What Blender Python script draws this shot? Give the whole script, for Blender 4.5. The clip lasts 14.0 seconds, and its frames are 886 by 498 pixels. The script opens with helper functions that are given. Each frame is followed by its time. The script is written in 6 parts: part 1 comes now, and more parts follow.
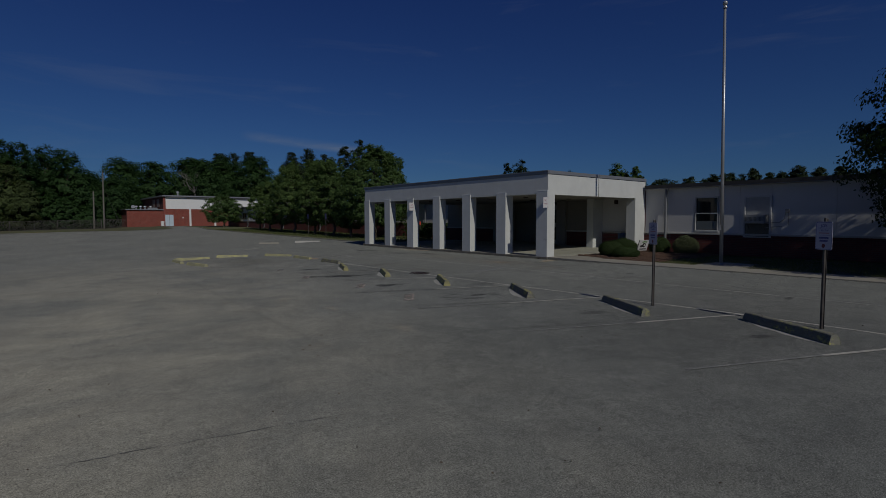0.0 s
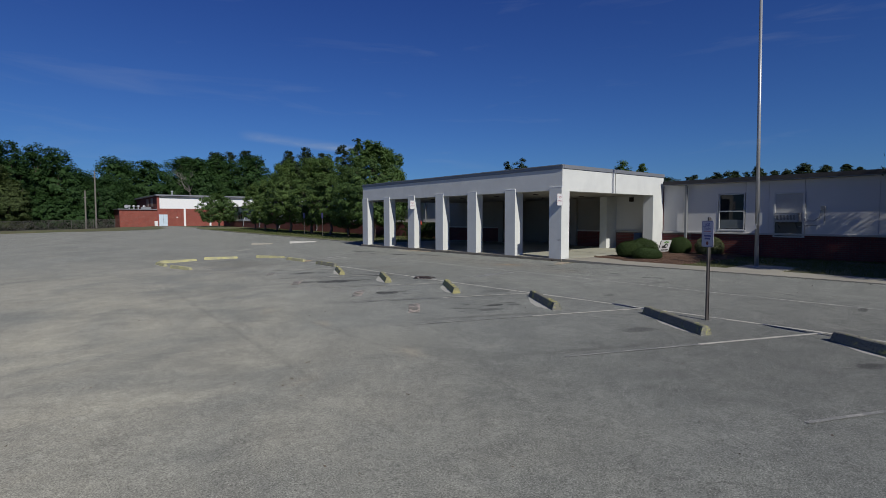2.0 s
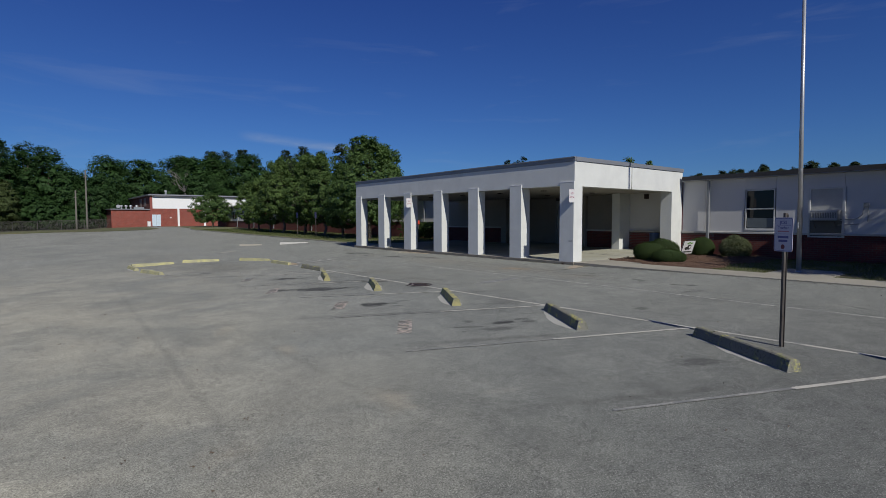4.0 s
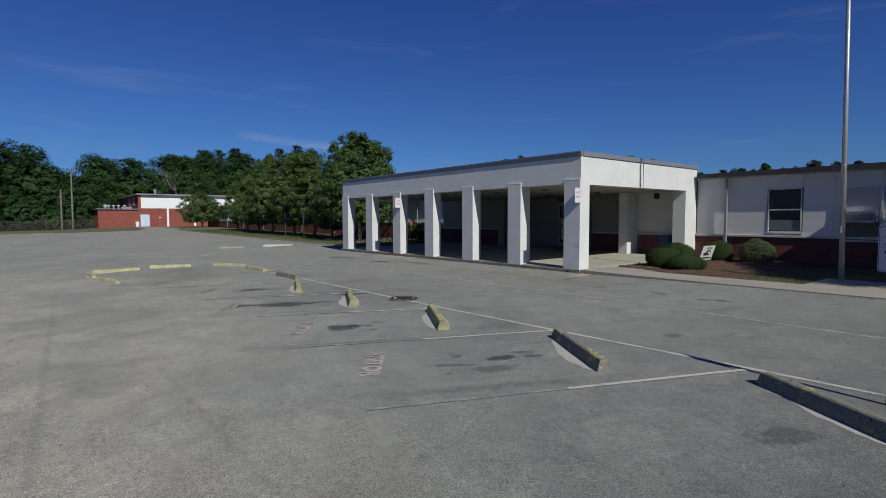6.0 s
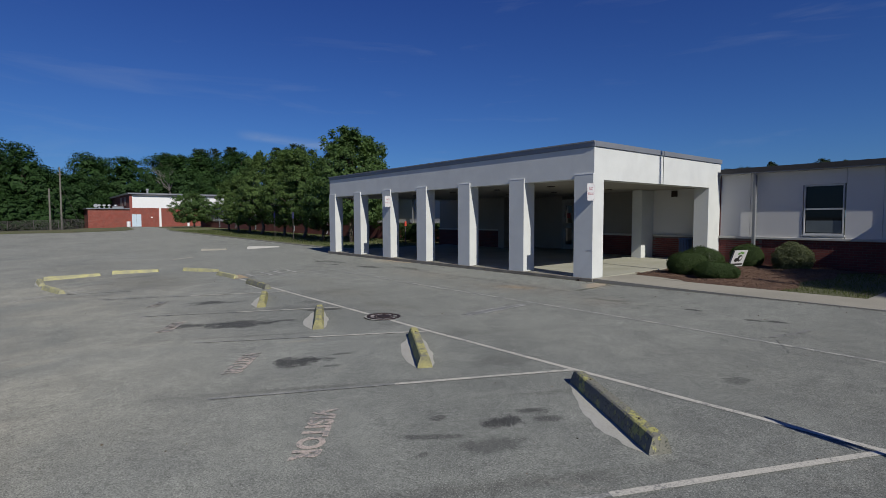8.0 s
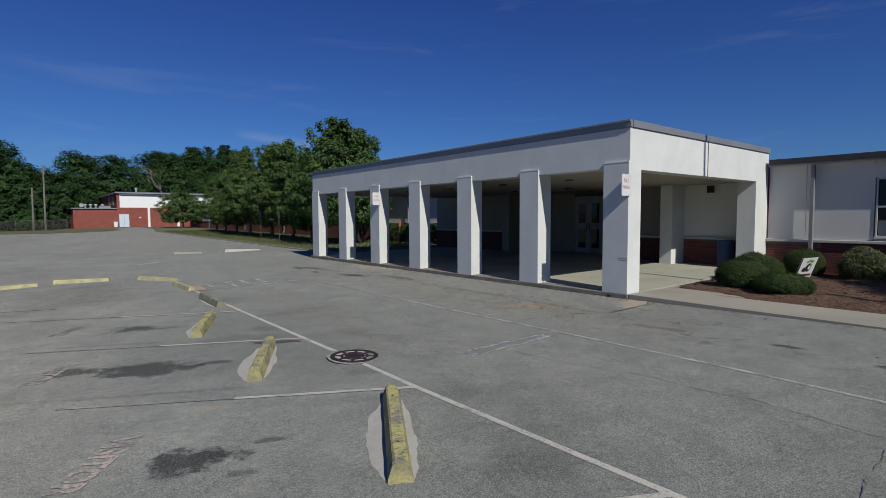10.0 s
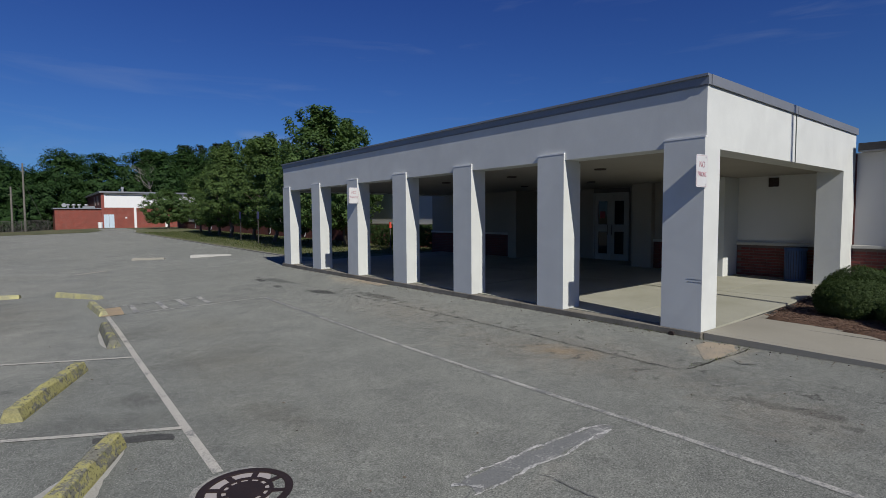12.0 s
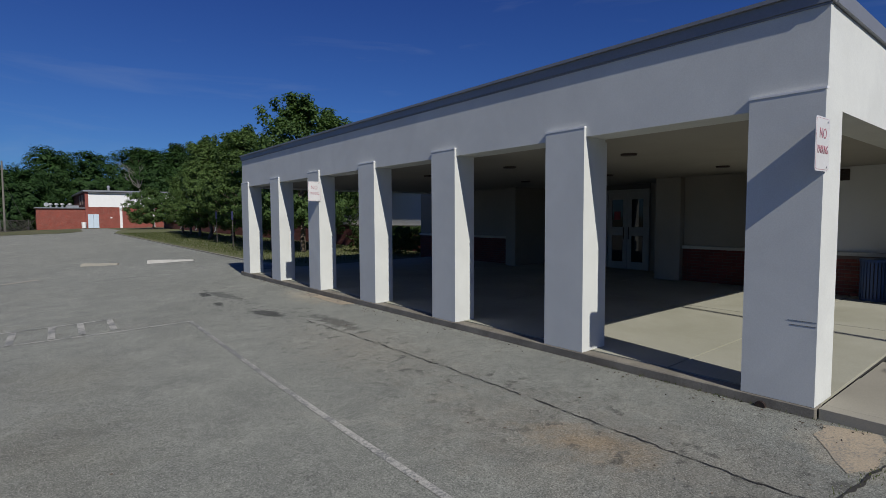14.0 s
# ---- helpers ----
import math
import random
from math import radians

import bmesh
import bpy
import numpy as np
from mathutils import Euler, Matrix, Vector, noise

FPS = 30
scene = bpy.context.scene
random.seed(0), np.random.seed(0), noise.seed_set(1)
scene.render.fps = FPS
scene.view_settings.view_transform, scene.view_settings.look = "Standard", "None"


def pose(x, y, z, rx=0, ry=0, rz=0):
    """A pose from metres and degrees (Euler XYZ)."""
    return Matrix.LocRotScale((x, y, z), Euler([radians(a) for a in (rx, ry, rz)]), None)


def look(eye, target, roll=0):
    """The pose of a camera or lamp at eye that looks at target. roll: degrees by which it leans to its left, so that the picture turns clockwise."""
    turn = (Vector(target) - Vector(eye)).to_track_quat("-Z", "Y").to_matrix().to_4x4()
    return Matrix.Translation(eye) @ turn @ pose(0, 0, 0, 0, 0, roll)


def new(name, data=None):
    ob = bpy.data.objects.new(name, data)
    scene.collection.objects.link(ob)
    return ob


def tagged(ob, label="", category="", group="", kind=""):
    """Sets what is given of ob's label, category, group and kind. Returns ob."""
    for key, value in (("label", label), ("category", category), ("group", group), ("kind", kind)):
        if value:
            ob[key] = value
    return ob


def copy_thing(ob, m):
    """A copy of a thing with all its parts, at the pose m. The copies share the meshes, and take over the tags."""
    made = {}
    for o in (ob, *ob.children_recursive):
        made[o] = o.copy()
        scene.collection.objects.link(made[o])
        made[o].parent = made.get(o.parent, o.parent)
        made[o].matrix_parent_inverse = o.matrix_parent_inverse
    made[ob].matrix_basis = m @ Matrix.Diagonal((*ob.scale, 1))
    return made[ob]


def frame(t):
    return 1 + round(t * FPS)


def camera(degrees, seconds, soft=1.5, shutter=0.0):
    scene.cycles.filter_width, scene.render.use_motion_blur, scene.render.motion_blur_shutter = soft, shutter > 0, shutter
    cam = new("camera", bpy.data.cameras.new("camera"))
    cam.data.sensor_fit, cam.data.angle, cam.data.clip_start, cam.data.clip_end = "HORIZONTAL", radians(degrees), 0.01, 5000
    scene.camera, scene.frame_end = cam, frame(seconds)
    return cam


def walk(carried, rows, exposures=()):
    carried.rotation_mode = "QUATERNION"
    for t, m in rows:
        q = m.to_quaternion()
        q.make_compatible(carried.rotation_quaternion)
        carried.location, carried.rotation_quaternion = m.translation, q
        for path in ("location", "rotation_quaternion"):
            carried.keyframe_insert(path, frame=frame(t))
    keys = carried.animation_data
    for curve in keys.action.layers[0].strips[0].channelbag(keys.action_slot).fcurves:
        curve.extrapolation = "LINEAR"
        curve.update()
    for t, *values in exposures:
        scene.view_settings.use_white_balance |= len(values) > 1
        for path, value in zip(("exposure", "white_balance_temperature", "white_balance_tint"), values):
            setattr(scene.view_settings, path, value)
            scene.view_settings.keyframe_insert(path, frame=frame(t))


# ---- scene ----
cam = camera(81.3, 14.0, soft=0.75)
PATH = [
    (0, (-0.057, -0.103, 1.848), (1.183, 1.462, 1.733), 0.0),
    (0.5, (0.154, 0.37, 1.844), (1.395, 1.933, 1.728), -0.0),
    (1, (0.374, 0.817, 1.849), (1.623, 2.375, 1.732), -0.1),
    (1.5, (0.619, 1.16, 1.837), (1.87, 2.717, 1.72), -0.1),
    (2, (0.856, 1.47, 1.822), (2.101, 3.031, 1.705), -0.1),
    (2.5, (1.119, 1.841, 1.81), (2.361, 3.405, 1.691), -0.2),
    (3, (1.486, 2.269, 1.766), (2.727, 3.833, 1.648), -0.2),
    (5.5, (3.266, 4.171, 1.841), (4.519, 5.725, 1.723), -0.2),
    (6, (3.656, 4.521, 1.863), (4.909, 6.075, 1.744), -0.2),
    (6.5, (4.029, 4.846, 1.871), (5.282, 6.4, 1.752), -0.2),
    (7, (4.4, 5.201, 1.882), (5.653, 6.756, 1.761), -0.2),
    (7.5, (4.803, 5.608, 1.884), (6.055, 7.163, 1.764), -0.2),
    (8, (5.22, 6.071, 1.883), (6.472, 7.626, 1.763), -0.2),
    (10.5, (7.673, 8.939, 1.91), (8.928, 10.491, 1.787), -0.3),
    (11, (8.29, 9.63, 1.937), (9.545, 11.182, 1.813), -0.3),
    (11.5, (8.862, 10.29, 1.929), (10.119, 11.842, 1.808), -0.3),
    (12, (9.467, 10.908, 1.936), (10.721, 12.461, 1.812), -0.4),
    (12.5, (10.08, 11.503, 1.954), (11.333, 13.057, 1.829), -0.4),
    (13, (10.697, 12.049, 1.95), (11.951, 13.602, 1.829), -0.3),
    (13.5, (11.188, 12.494, 1.952), (12.443, 14.047, 1.832), -0.2),
    (14, (11.596, 12.879, 1.955), (12.851, 14.431, 1.832), -0.3),
]
walk(cam, [(t, look(eye, target, roll)) for t, eye, target, roll in PATH],
     exposures=[(0.0, -1.4), (0.25, -0.9), (0.5, -0.45), (0.75, -0.2), (1.0, -0.06), (3.0, -0.06), (5.5, 0.0), (13.0, 0.0), (14.0, -0.07)])

# ---- world, sun ----
SUN_WAY = Vector((0.173, 1.0, -0.83)).normalized()
world = bpy.data.worlds.new("sky")
scene.world = world
world.use_nodes = True
wn = world.node_tree.nodes
sky = wn.new("ShaderNodeTexSky")
sky.sky_type = "NISHITA"
sky.sun_disc = False
sky.sun_elevation = math.asin(-SUN_WAY.z)
sky.sun_rotation = math.atan2(-SUN_WAY.x, -SUN_WAY.y)
sky.air_density, sky.dust_density, sky.ozone_density = 1.0, 0.1, 6.0
tint = wn.new("ShaderNodeMix")
tint.data_type, tint.blend_type = "RGBA", "MULTIPLY"
tint.inputs["Factor"].default_value = 1.0
# a deeper blue overhead than near the horizon
grade = wn.new("ShaderNodeMix")
grade.data_type = "RGBA"
grade.inputs["A"].default_value = (0.49, 0.82, 1.37, 1.0)
grade.inputs["B"].default_value = (0.41, 0.635, 1.40, 1.0)
lift = wn.new("ShaderNodeMapRange")
lift.inputs["From Min"].default_value, lift.inputs["From Max"].default_value = 0.12, 0.46
up_way = wn.new("ShaderNodeSeparateXYZ")
world.node_tree.links.new(wn.new("ShaderNodeTexCoord").outputs["Generated"], up_way.inputs[0])
world.node_tree.links.new(up_way.outputs["Z"], lift.inputs["Value"])
world.node_tree.links.new(lift.outputs["Result"], grade.inputs["Factor"])
world.node_tree.links.new(grade.outputs["Result"], tint.inputs["B"])
world.node_tree.links.new(sky.outputs[0], tint.inputs["A"])
# faint high wisps of cloud
wl = world.node_tree.links
way = wn.new("ShaderNodeTexCoord").outputs["Generated"]
wm = wn.new("ShaderNodeMapping")
wm.inputs["Rotation"].default_value = (0.12, -0.05, radians(-38))
wm.inputs["Scale"].default_value = (2.2, 2.2, 17.0)
wl.new(way, wm.inputs["Vector"])
wz = wn.new("ShaderNodeTexNoise")
wz.inputs["Scale"].default_value, wz.inputs["Detail"].default_value, wz.inputs["Roughness"].default_value, wz.inputs["Distortion"].default_value = 1.6, 5.0, 0.55, 0.6
wl.new(wm.outputs[0], wz.inputs["Vector"])
wr = wn.new("ShaderNodeMapRange")
for key, v in zip(("From Min", "From Max", "To Min", "To Max"), (0.58, 0.80, 0.0, 0.085)):
    wr.inputs[key].default_value = v
wl.new(wz.outputs["Fac"], wr.inputs["Value"])
wisp = wn.new("ShaderNodeMix")
wisp.data_type = "RGBA"
wisp.inputs["B"].default_value = (9.0, 10.0, 11.0, 1.0)
# one brighter wisp low over the trees
sepw = wn.new("ShaderNodeSeparateXYZ")
wl.new(way, sepw.inputs[0])
facing = wn.new("ShaderNodeVectorMath")
facing.operation = "DOT_PRODUCT"
facing.inputs[1].default_value = (0.40, 0.905, 0.140)
wl.new(way, facing.inputs[0])


def sky_step(value, lo, hi, a, b):
    r = wn.new("ShaderNodeMapRange")
    r.interpolation_type = "SMOOTHSTEP"
    for key, v in zip(("From Min", "From Max", "To Min", "To Max"), (lo, hi, a, b)):
        r.inputs[key].default_value = v
    wl.new(value, r.inputs["Value"])
    return r.outputs["Result"]


def sky_math(op, a, b):
    x = wn.new("ShaderNodeMath")
    x.operation = op
    for i, v in enumerate((a, b)):
        if isinstance(v, float):
            x.inputs[i].default_value = v
        else:
            wl.new(v, x.inputs[i])
    return x.outputs[0]


band = sky_math("ABSOLUTE", sky_math("ADD", sky_math("SUBTRACT", sepw.outputs["Z"], 0.139), sky_math("MULTIPLY", sky_math("SUBTRACT", sepw.outputs["X"], 0.40), 0.1)), 0.0)
low_wisp = sky_math("MULTIPLY", sky_step(facing.outputs["Value"], 0.992, 0.9997, 0.0, 1.0), sky_step(band, 0.012, 0.0, 0.0, 1.0))
low_wisp = sky_math("MULTIPLY", low_wisp, sky_step(wz.outputs["Fac"], 0.3, 0.65, 0.10, 0.58))
wl.new(sky_math("ADD", wr.outputs["Result"], low_wisp), wisp.inputs["Factor"])
wl.new(tint.outputs["Result"], wisp.inputs["A"])
wl.new(wisp.outputs["Result"], wn["Background"].inputs[0])
wn["Background"].inputs[1].default_value = 0.044
sun = new("sun", bpy.data.lights.new("sun", "SUN"))
sun.data.energy, sun.data.angle, sun.data.color = 4.3, radians(0.53), (1.0, 0.965, 0.89)
sun.matrix_basis = look((0, 0, 40), Vector((0, 0, 40)) + SUN_WAY)


# ---- small helpers ----
def height(x, y):
    """The lie of the tarmac: it falls to a drain, and rises again towards the far building."""
    x, y = min(max(x, -12.0), 18.0), max(y, 2.0)
    z = -0.298 + 0.0231 * x - 0.0103 * (min(y, 28.0) - 14.0) * min(1.0, (18.0 - x) / 8.0)
    z += 0.05 * min(1.0, max(0.0, (x - 15.4) / 1.4))
    z += 0.045 * min(1.0, max(0.0, (x - 15.4) / 1.4)) * min(1.0, max(0.0, (13.6 - y) / 4.0))
    return z + 0.0065 * max(0.0, min(y, 130.0) - 36.0)


def mesh_of(bm, name, material, smooth=False):
    me = bpy.data.meshes.new(name)
    bm.normal_update()
    bm.to_mesh(me)
    bm.free()
    for m in material if isinstance(material, (list, tuple)) else [material]:
        me.materials.append(m)
    if smooth:
        for p in me.polygons:
            p.use_smooth = True
    return me


def part(name, bm, material, parent=None, label="", smooth=False):
    ob = new(name, mesh_of(bm, name, material, smooth))
    if parent:
        ob.parent = parent
    if label:
        ob["label"] = label
    return ob


def thing(name, label, category, group="", kind="", at=None):
    ob = new(name)
    ob.empty_display_size = 0.2
    if at is not None:
        ob.matrix_basis = at
    return tagged(ob, label, category, group, kind)


def box(bm, x0, y0, z0, x1, y1, z1, bevel=0.0, m=None):
    """A box between two corners, with chamfered edges if bevel is given."""
    r = bmesh.ops.create_cube(bm, size=1.0)
    vs = r["verts"]
    for v in vs:
        v.co = Vector(((x0 + x1) / 2 + v.co.x * (x1 - x0), (y0 + y1) / 2 + v.co.y * (y1 - y0), (z0 + z1) / 2 + v.co.z * (z1 - z0)))
    if bevel:
        es = list({e for v in vs for e in v.link_edges})
        out = bmesh.ops.bevel(bm, geom=es, offset=bevel, segments=1, affect="EDGES")
        vs = list({v for f in out["faces"] for v in f.verts} | {v for v in vs if v.is_valid})
    if m is not None:
        bmesh.ops.transform(bm, matrix=m, verts=vs)
    return bm


def boxed(*a, **k):
    return box(bmesh.new(), *a, **k)


def tube(bm, a, b, r0, r1=None, n=10, caps=True):
    """A round bar from a to b."""
    a, b = Vector(a), Vector(b)
    r1 = r0 if r1 is None else r1
    m = Matrix.Translation((a + b) / 2) @ (b - a).to_track_quat("Z", "Y").to_matrix().to_4x4()
    bmesh.ops.create_cone(bm, cap_ends=caps, segments=n, radius1=r0, radius2=r1, depth=(b - a).length, matrix=m)
    return bm


def prism(bm, outline, x0, x1, m=None):
    """A profile of (y, z) points pulled from x0 to x1."""
    a = [bm.verts.new((x0, y, z)) for y, z in outline]
    b = [bm.verts.new((x1, y, z)) for y, z in outline]
    n = len(outline)
    bm.faces.new(a[::-1])
    bm.faces.new(b)
    for i in range(n):
        bm.faces.new((a[i], a[(i + 1) % n], b[(i + 1) % n], b[i]))
    bmesh.ops.recalc_face_normals(bm, faces=bm.faces)
    if m is not None:
        bmesh.ops.transform(bm, matrix=m, verts=a + b)
    return bm


# ---- materials ----
def material(name):
    m = bpy.data.materials.new(name)
    m.use_nodes = True
    return m, m.node_tree.nodes, m.node_tree.links, m.node_tree.nodes["Principled BSDF"]


def noise_of(n, l, vec, scale, detail=4.0, rough=0.55, warp=0.0):
    t = n.new("ShaderNodeTexNoise")
    t.inputs["Scale"].default_value, t.inputs["Detail"].default_value = scale, detail
    t.inputs["Roughness"].default_value, t.inputs["Distortion"].default_value = rough, warp
    l.new(vec, t.inputs["Vector"])
    return t.outputs["Fac"]


def ramp_of(n, l, fac, lo, hi, a=0.0, b=1.0):
    r = n.new("ShaderNodeMapRange")
    for i, v in zip(("From Min", "From Max", "To Min", "To Max"), (lo, hi, a, b)):
        r.inputs[i].default_value = v
    l.new(fac, r.inputs["Value"])
    return r.outputs["Result"]


def mix_of(n, l, fac, a, b, kind="MIX"):
    x = n.new("ShaderNodeMix")
    x.data_type, x.blend_type = "RGBA", kind
    for sock, v in ((x.inputs["Factor"], fac), (x.inputs["A"], a), (x.inputs["B"], b)):
        if hasattr(v, "is_output"):
            l.new(v, sock)
        elif isinstance(v, (int, float)):
            sock.default_value = v
        else:
            sock.default_value = (*v, 1.0)
    return x.outputs["Result"]


def math_of(n, l, op, a, b=0.0):
    x = n.new("ShaderNodeMath")
    x.operation = op
    for i, v in enumerate((a, b)):
        if hasattr(v, "is_output"):
            l.new(v, x.inputs[i])
        else:
            x.inputs[i].default_value = v
    return x.outputs[0]


def bump_of(n, l, bsdf, fac, strength, distance=0.01):
    b = n.new("ShaderNodeBump")
    b.inputs["Strength"].default_value, b.inputs["Distance"].default_value = strength, distance
    l.new(fac, b.inputs["Height"])
    l.new(b.outputs[0], bsdf.inputs["Normal"])


def place_of(n):
    return n.new("ShaderNodeNewGeometry").outputs["Position"]


def surface(name, c1, c2, big=0.7, fine=60.0, rough=0.8, bump=0.3, metal=0.0, spread=0.25, grain=0.25, shift=0.0, gloss=0.5):
    """Two tones in soft patches, a fine grain over them, and relief from the grain."""
    m, n, l, s = material(name)
    p = place_of(n)
    patch = ramp_of(n, l, noise_of(n, l, p, big, 6.0, 0.6, 0.4), 0.5 - spread + shift, 0.5 + spread + shift)
    c = mix_of(n, l, patch, c1, c2)
    f = noise_of(n, l, p, fine, 3.0, 0.7)
    c = mix_of(n, l, 1.0, c, mix_of(n, l, ramp_of(n, l, f, 0.3, 0.7), (1 - grain,) * 3, (1 + grain * 0.6,) * 3), "MULTIPLY")
    l.new(c, s.inputs["Base Color"])
    l.new(ramp_of(n, l, f, 0.2, 0.8, max(0.02, rough - 0.08), min(1.0, rough + 0.08)), s.inputs["Roughness"])
    s.inputs["Metallic"].default_value = metal
    s.inputs["Specular IOR Level"].default_value = gloss
    if bump:
        bump_of(n, l, s, f, bump, 0.006)
    return m


def plain(name, c, rough=0.5, metal=0.0, grain=0.12, big=3.0, bump=0.05):
    return surface(name, c, tuple(v * (1 - grain) for v in c), big, 40.0, rough, bump, metal, 0.2, grain * 0.6)


def brickwork(name, c1, c2, mortar, along="y"):
    """Running-bond brick, 0.203 x 0.068 m a course, with recessed joints."""
    m, n, l, s = material(name)
    p = place_of(n)
    sep = n.new("ShaderNodeSeparateXYZ")
    l.new(p, sep.inputs[0])
    com = n.new("ShaderNodeCombineXYZ")
    l.new(sep.outputs["Y" if along == "y" else "X"], com.inputs[0])
    l.new(sep.outputs["Z"], com.inputs[1])
    b = n.new("ShaderNodeTexBrick")
    b.inputs["Color1"].default_value, b.inputs["Color2"].default_value = (*c1, 1), (*c2, 1)
    b.inputs["Mortar"].default_value = (*mortar, 1)
    b.inputs["Scale"].default_value, b.inputs["Mortar Size"].default_value = 1.0, 0.006
    b.inputs["Brick Width"].default_value, b.inputs["Row Height"].default_value = 0.21, 0.0762
    b.inputs["Bias"].default_value = -0.1
    l.new(com.outputs[0], b.inputs["Vector"])
    f = noise_of(n, l, p, 1.3, 5.0)
    c = mix_of(n, l, 1.0, b.outputs["Color"], mix_of(n, l, ramp_of(n, l, f, 0.3, 0.7), (0.85,) * 3, (1.12,) * 3), "MULTIPLY")
    l.new(c, s.inputs["Base Color"])
    s.inputs["Roughness"].default_value = 0.88
    bump_of(n, l, s, math_of(n, l, "SUBTRACT", noise_of(n, l, p, 90.0), b.outputs["Fac"]), 0.6, 0.008)
    return m


def foliage(name, dark, light, through_light=0.35, mixed=0.55):
    m, n, l, s = material(name)
    g = n.new("ShaderNodeNewGeometry")
    o = n.new("ShaderNodeObjectInfo")
    f = noise_of(n, l, g.outputs["Position"], 0.9, 3.0)
    r = math_of(n, l, "ADD", math_of(n, l, "MULTIPLY", g.outputs["Random Per Island"], mixed), math_of(n, l, "MULTIPLY", f, 1.15 - mixed))
    c = mix_of(n, l, ramp_of(n, l, r, 0.2, 0.95), dark, light)
    c = mix_of(n, l, 1.0, c, mix_of(n, l, o.outputs["Random"], (0.85, 0.9, 0.85), (1.12, 1.08, 1.0)), "MULTIPLY")
    l.new(c, s.inputs["Base Color"])
    s.inputs["Roughness"].default_value = 0.7
    s.inputs["Specular IOR Level"].default_value = 0.22
    t = n.new("ShaderNodeBsdfTranslucent")
    l.new(mix_of(n, l, 1.0, c, (1.5, 1.7, 0.7), "MULTIPLY"), t.inputs["Color"])
    x = n.new("ShaderNodeMixShader")
    x.inputs[0].default_value = through_light
    l.new(s.outputs[0], x.inputs[1])
    l.new(t.outputs[0], x.inputs[2])
    l.new(x.outputs[0], n["Material Output"].inputs["Surface"])
    return m


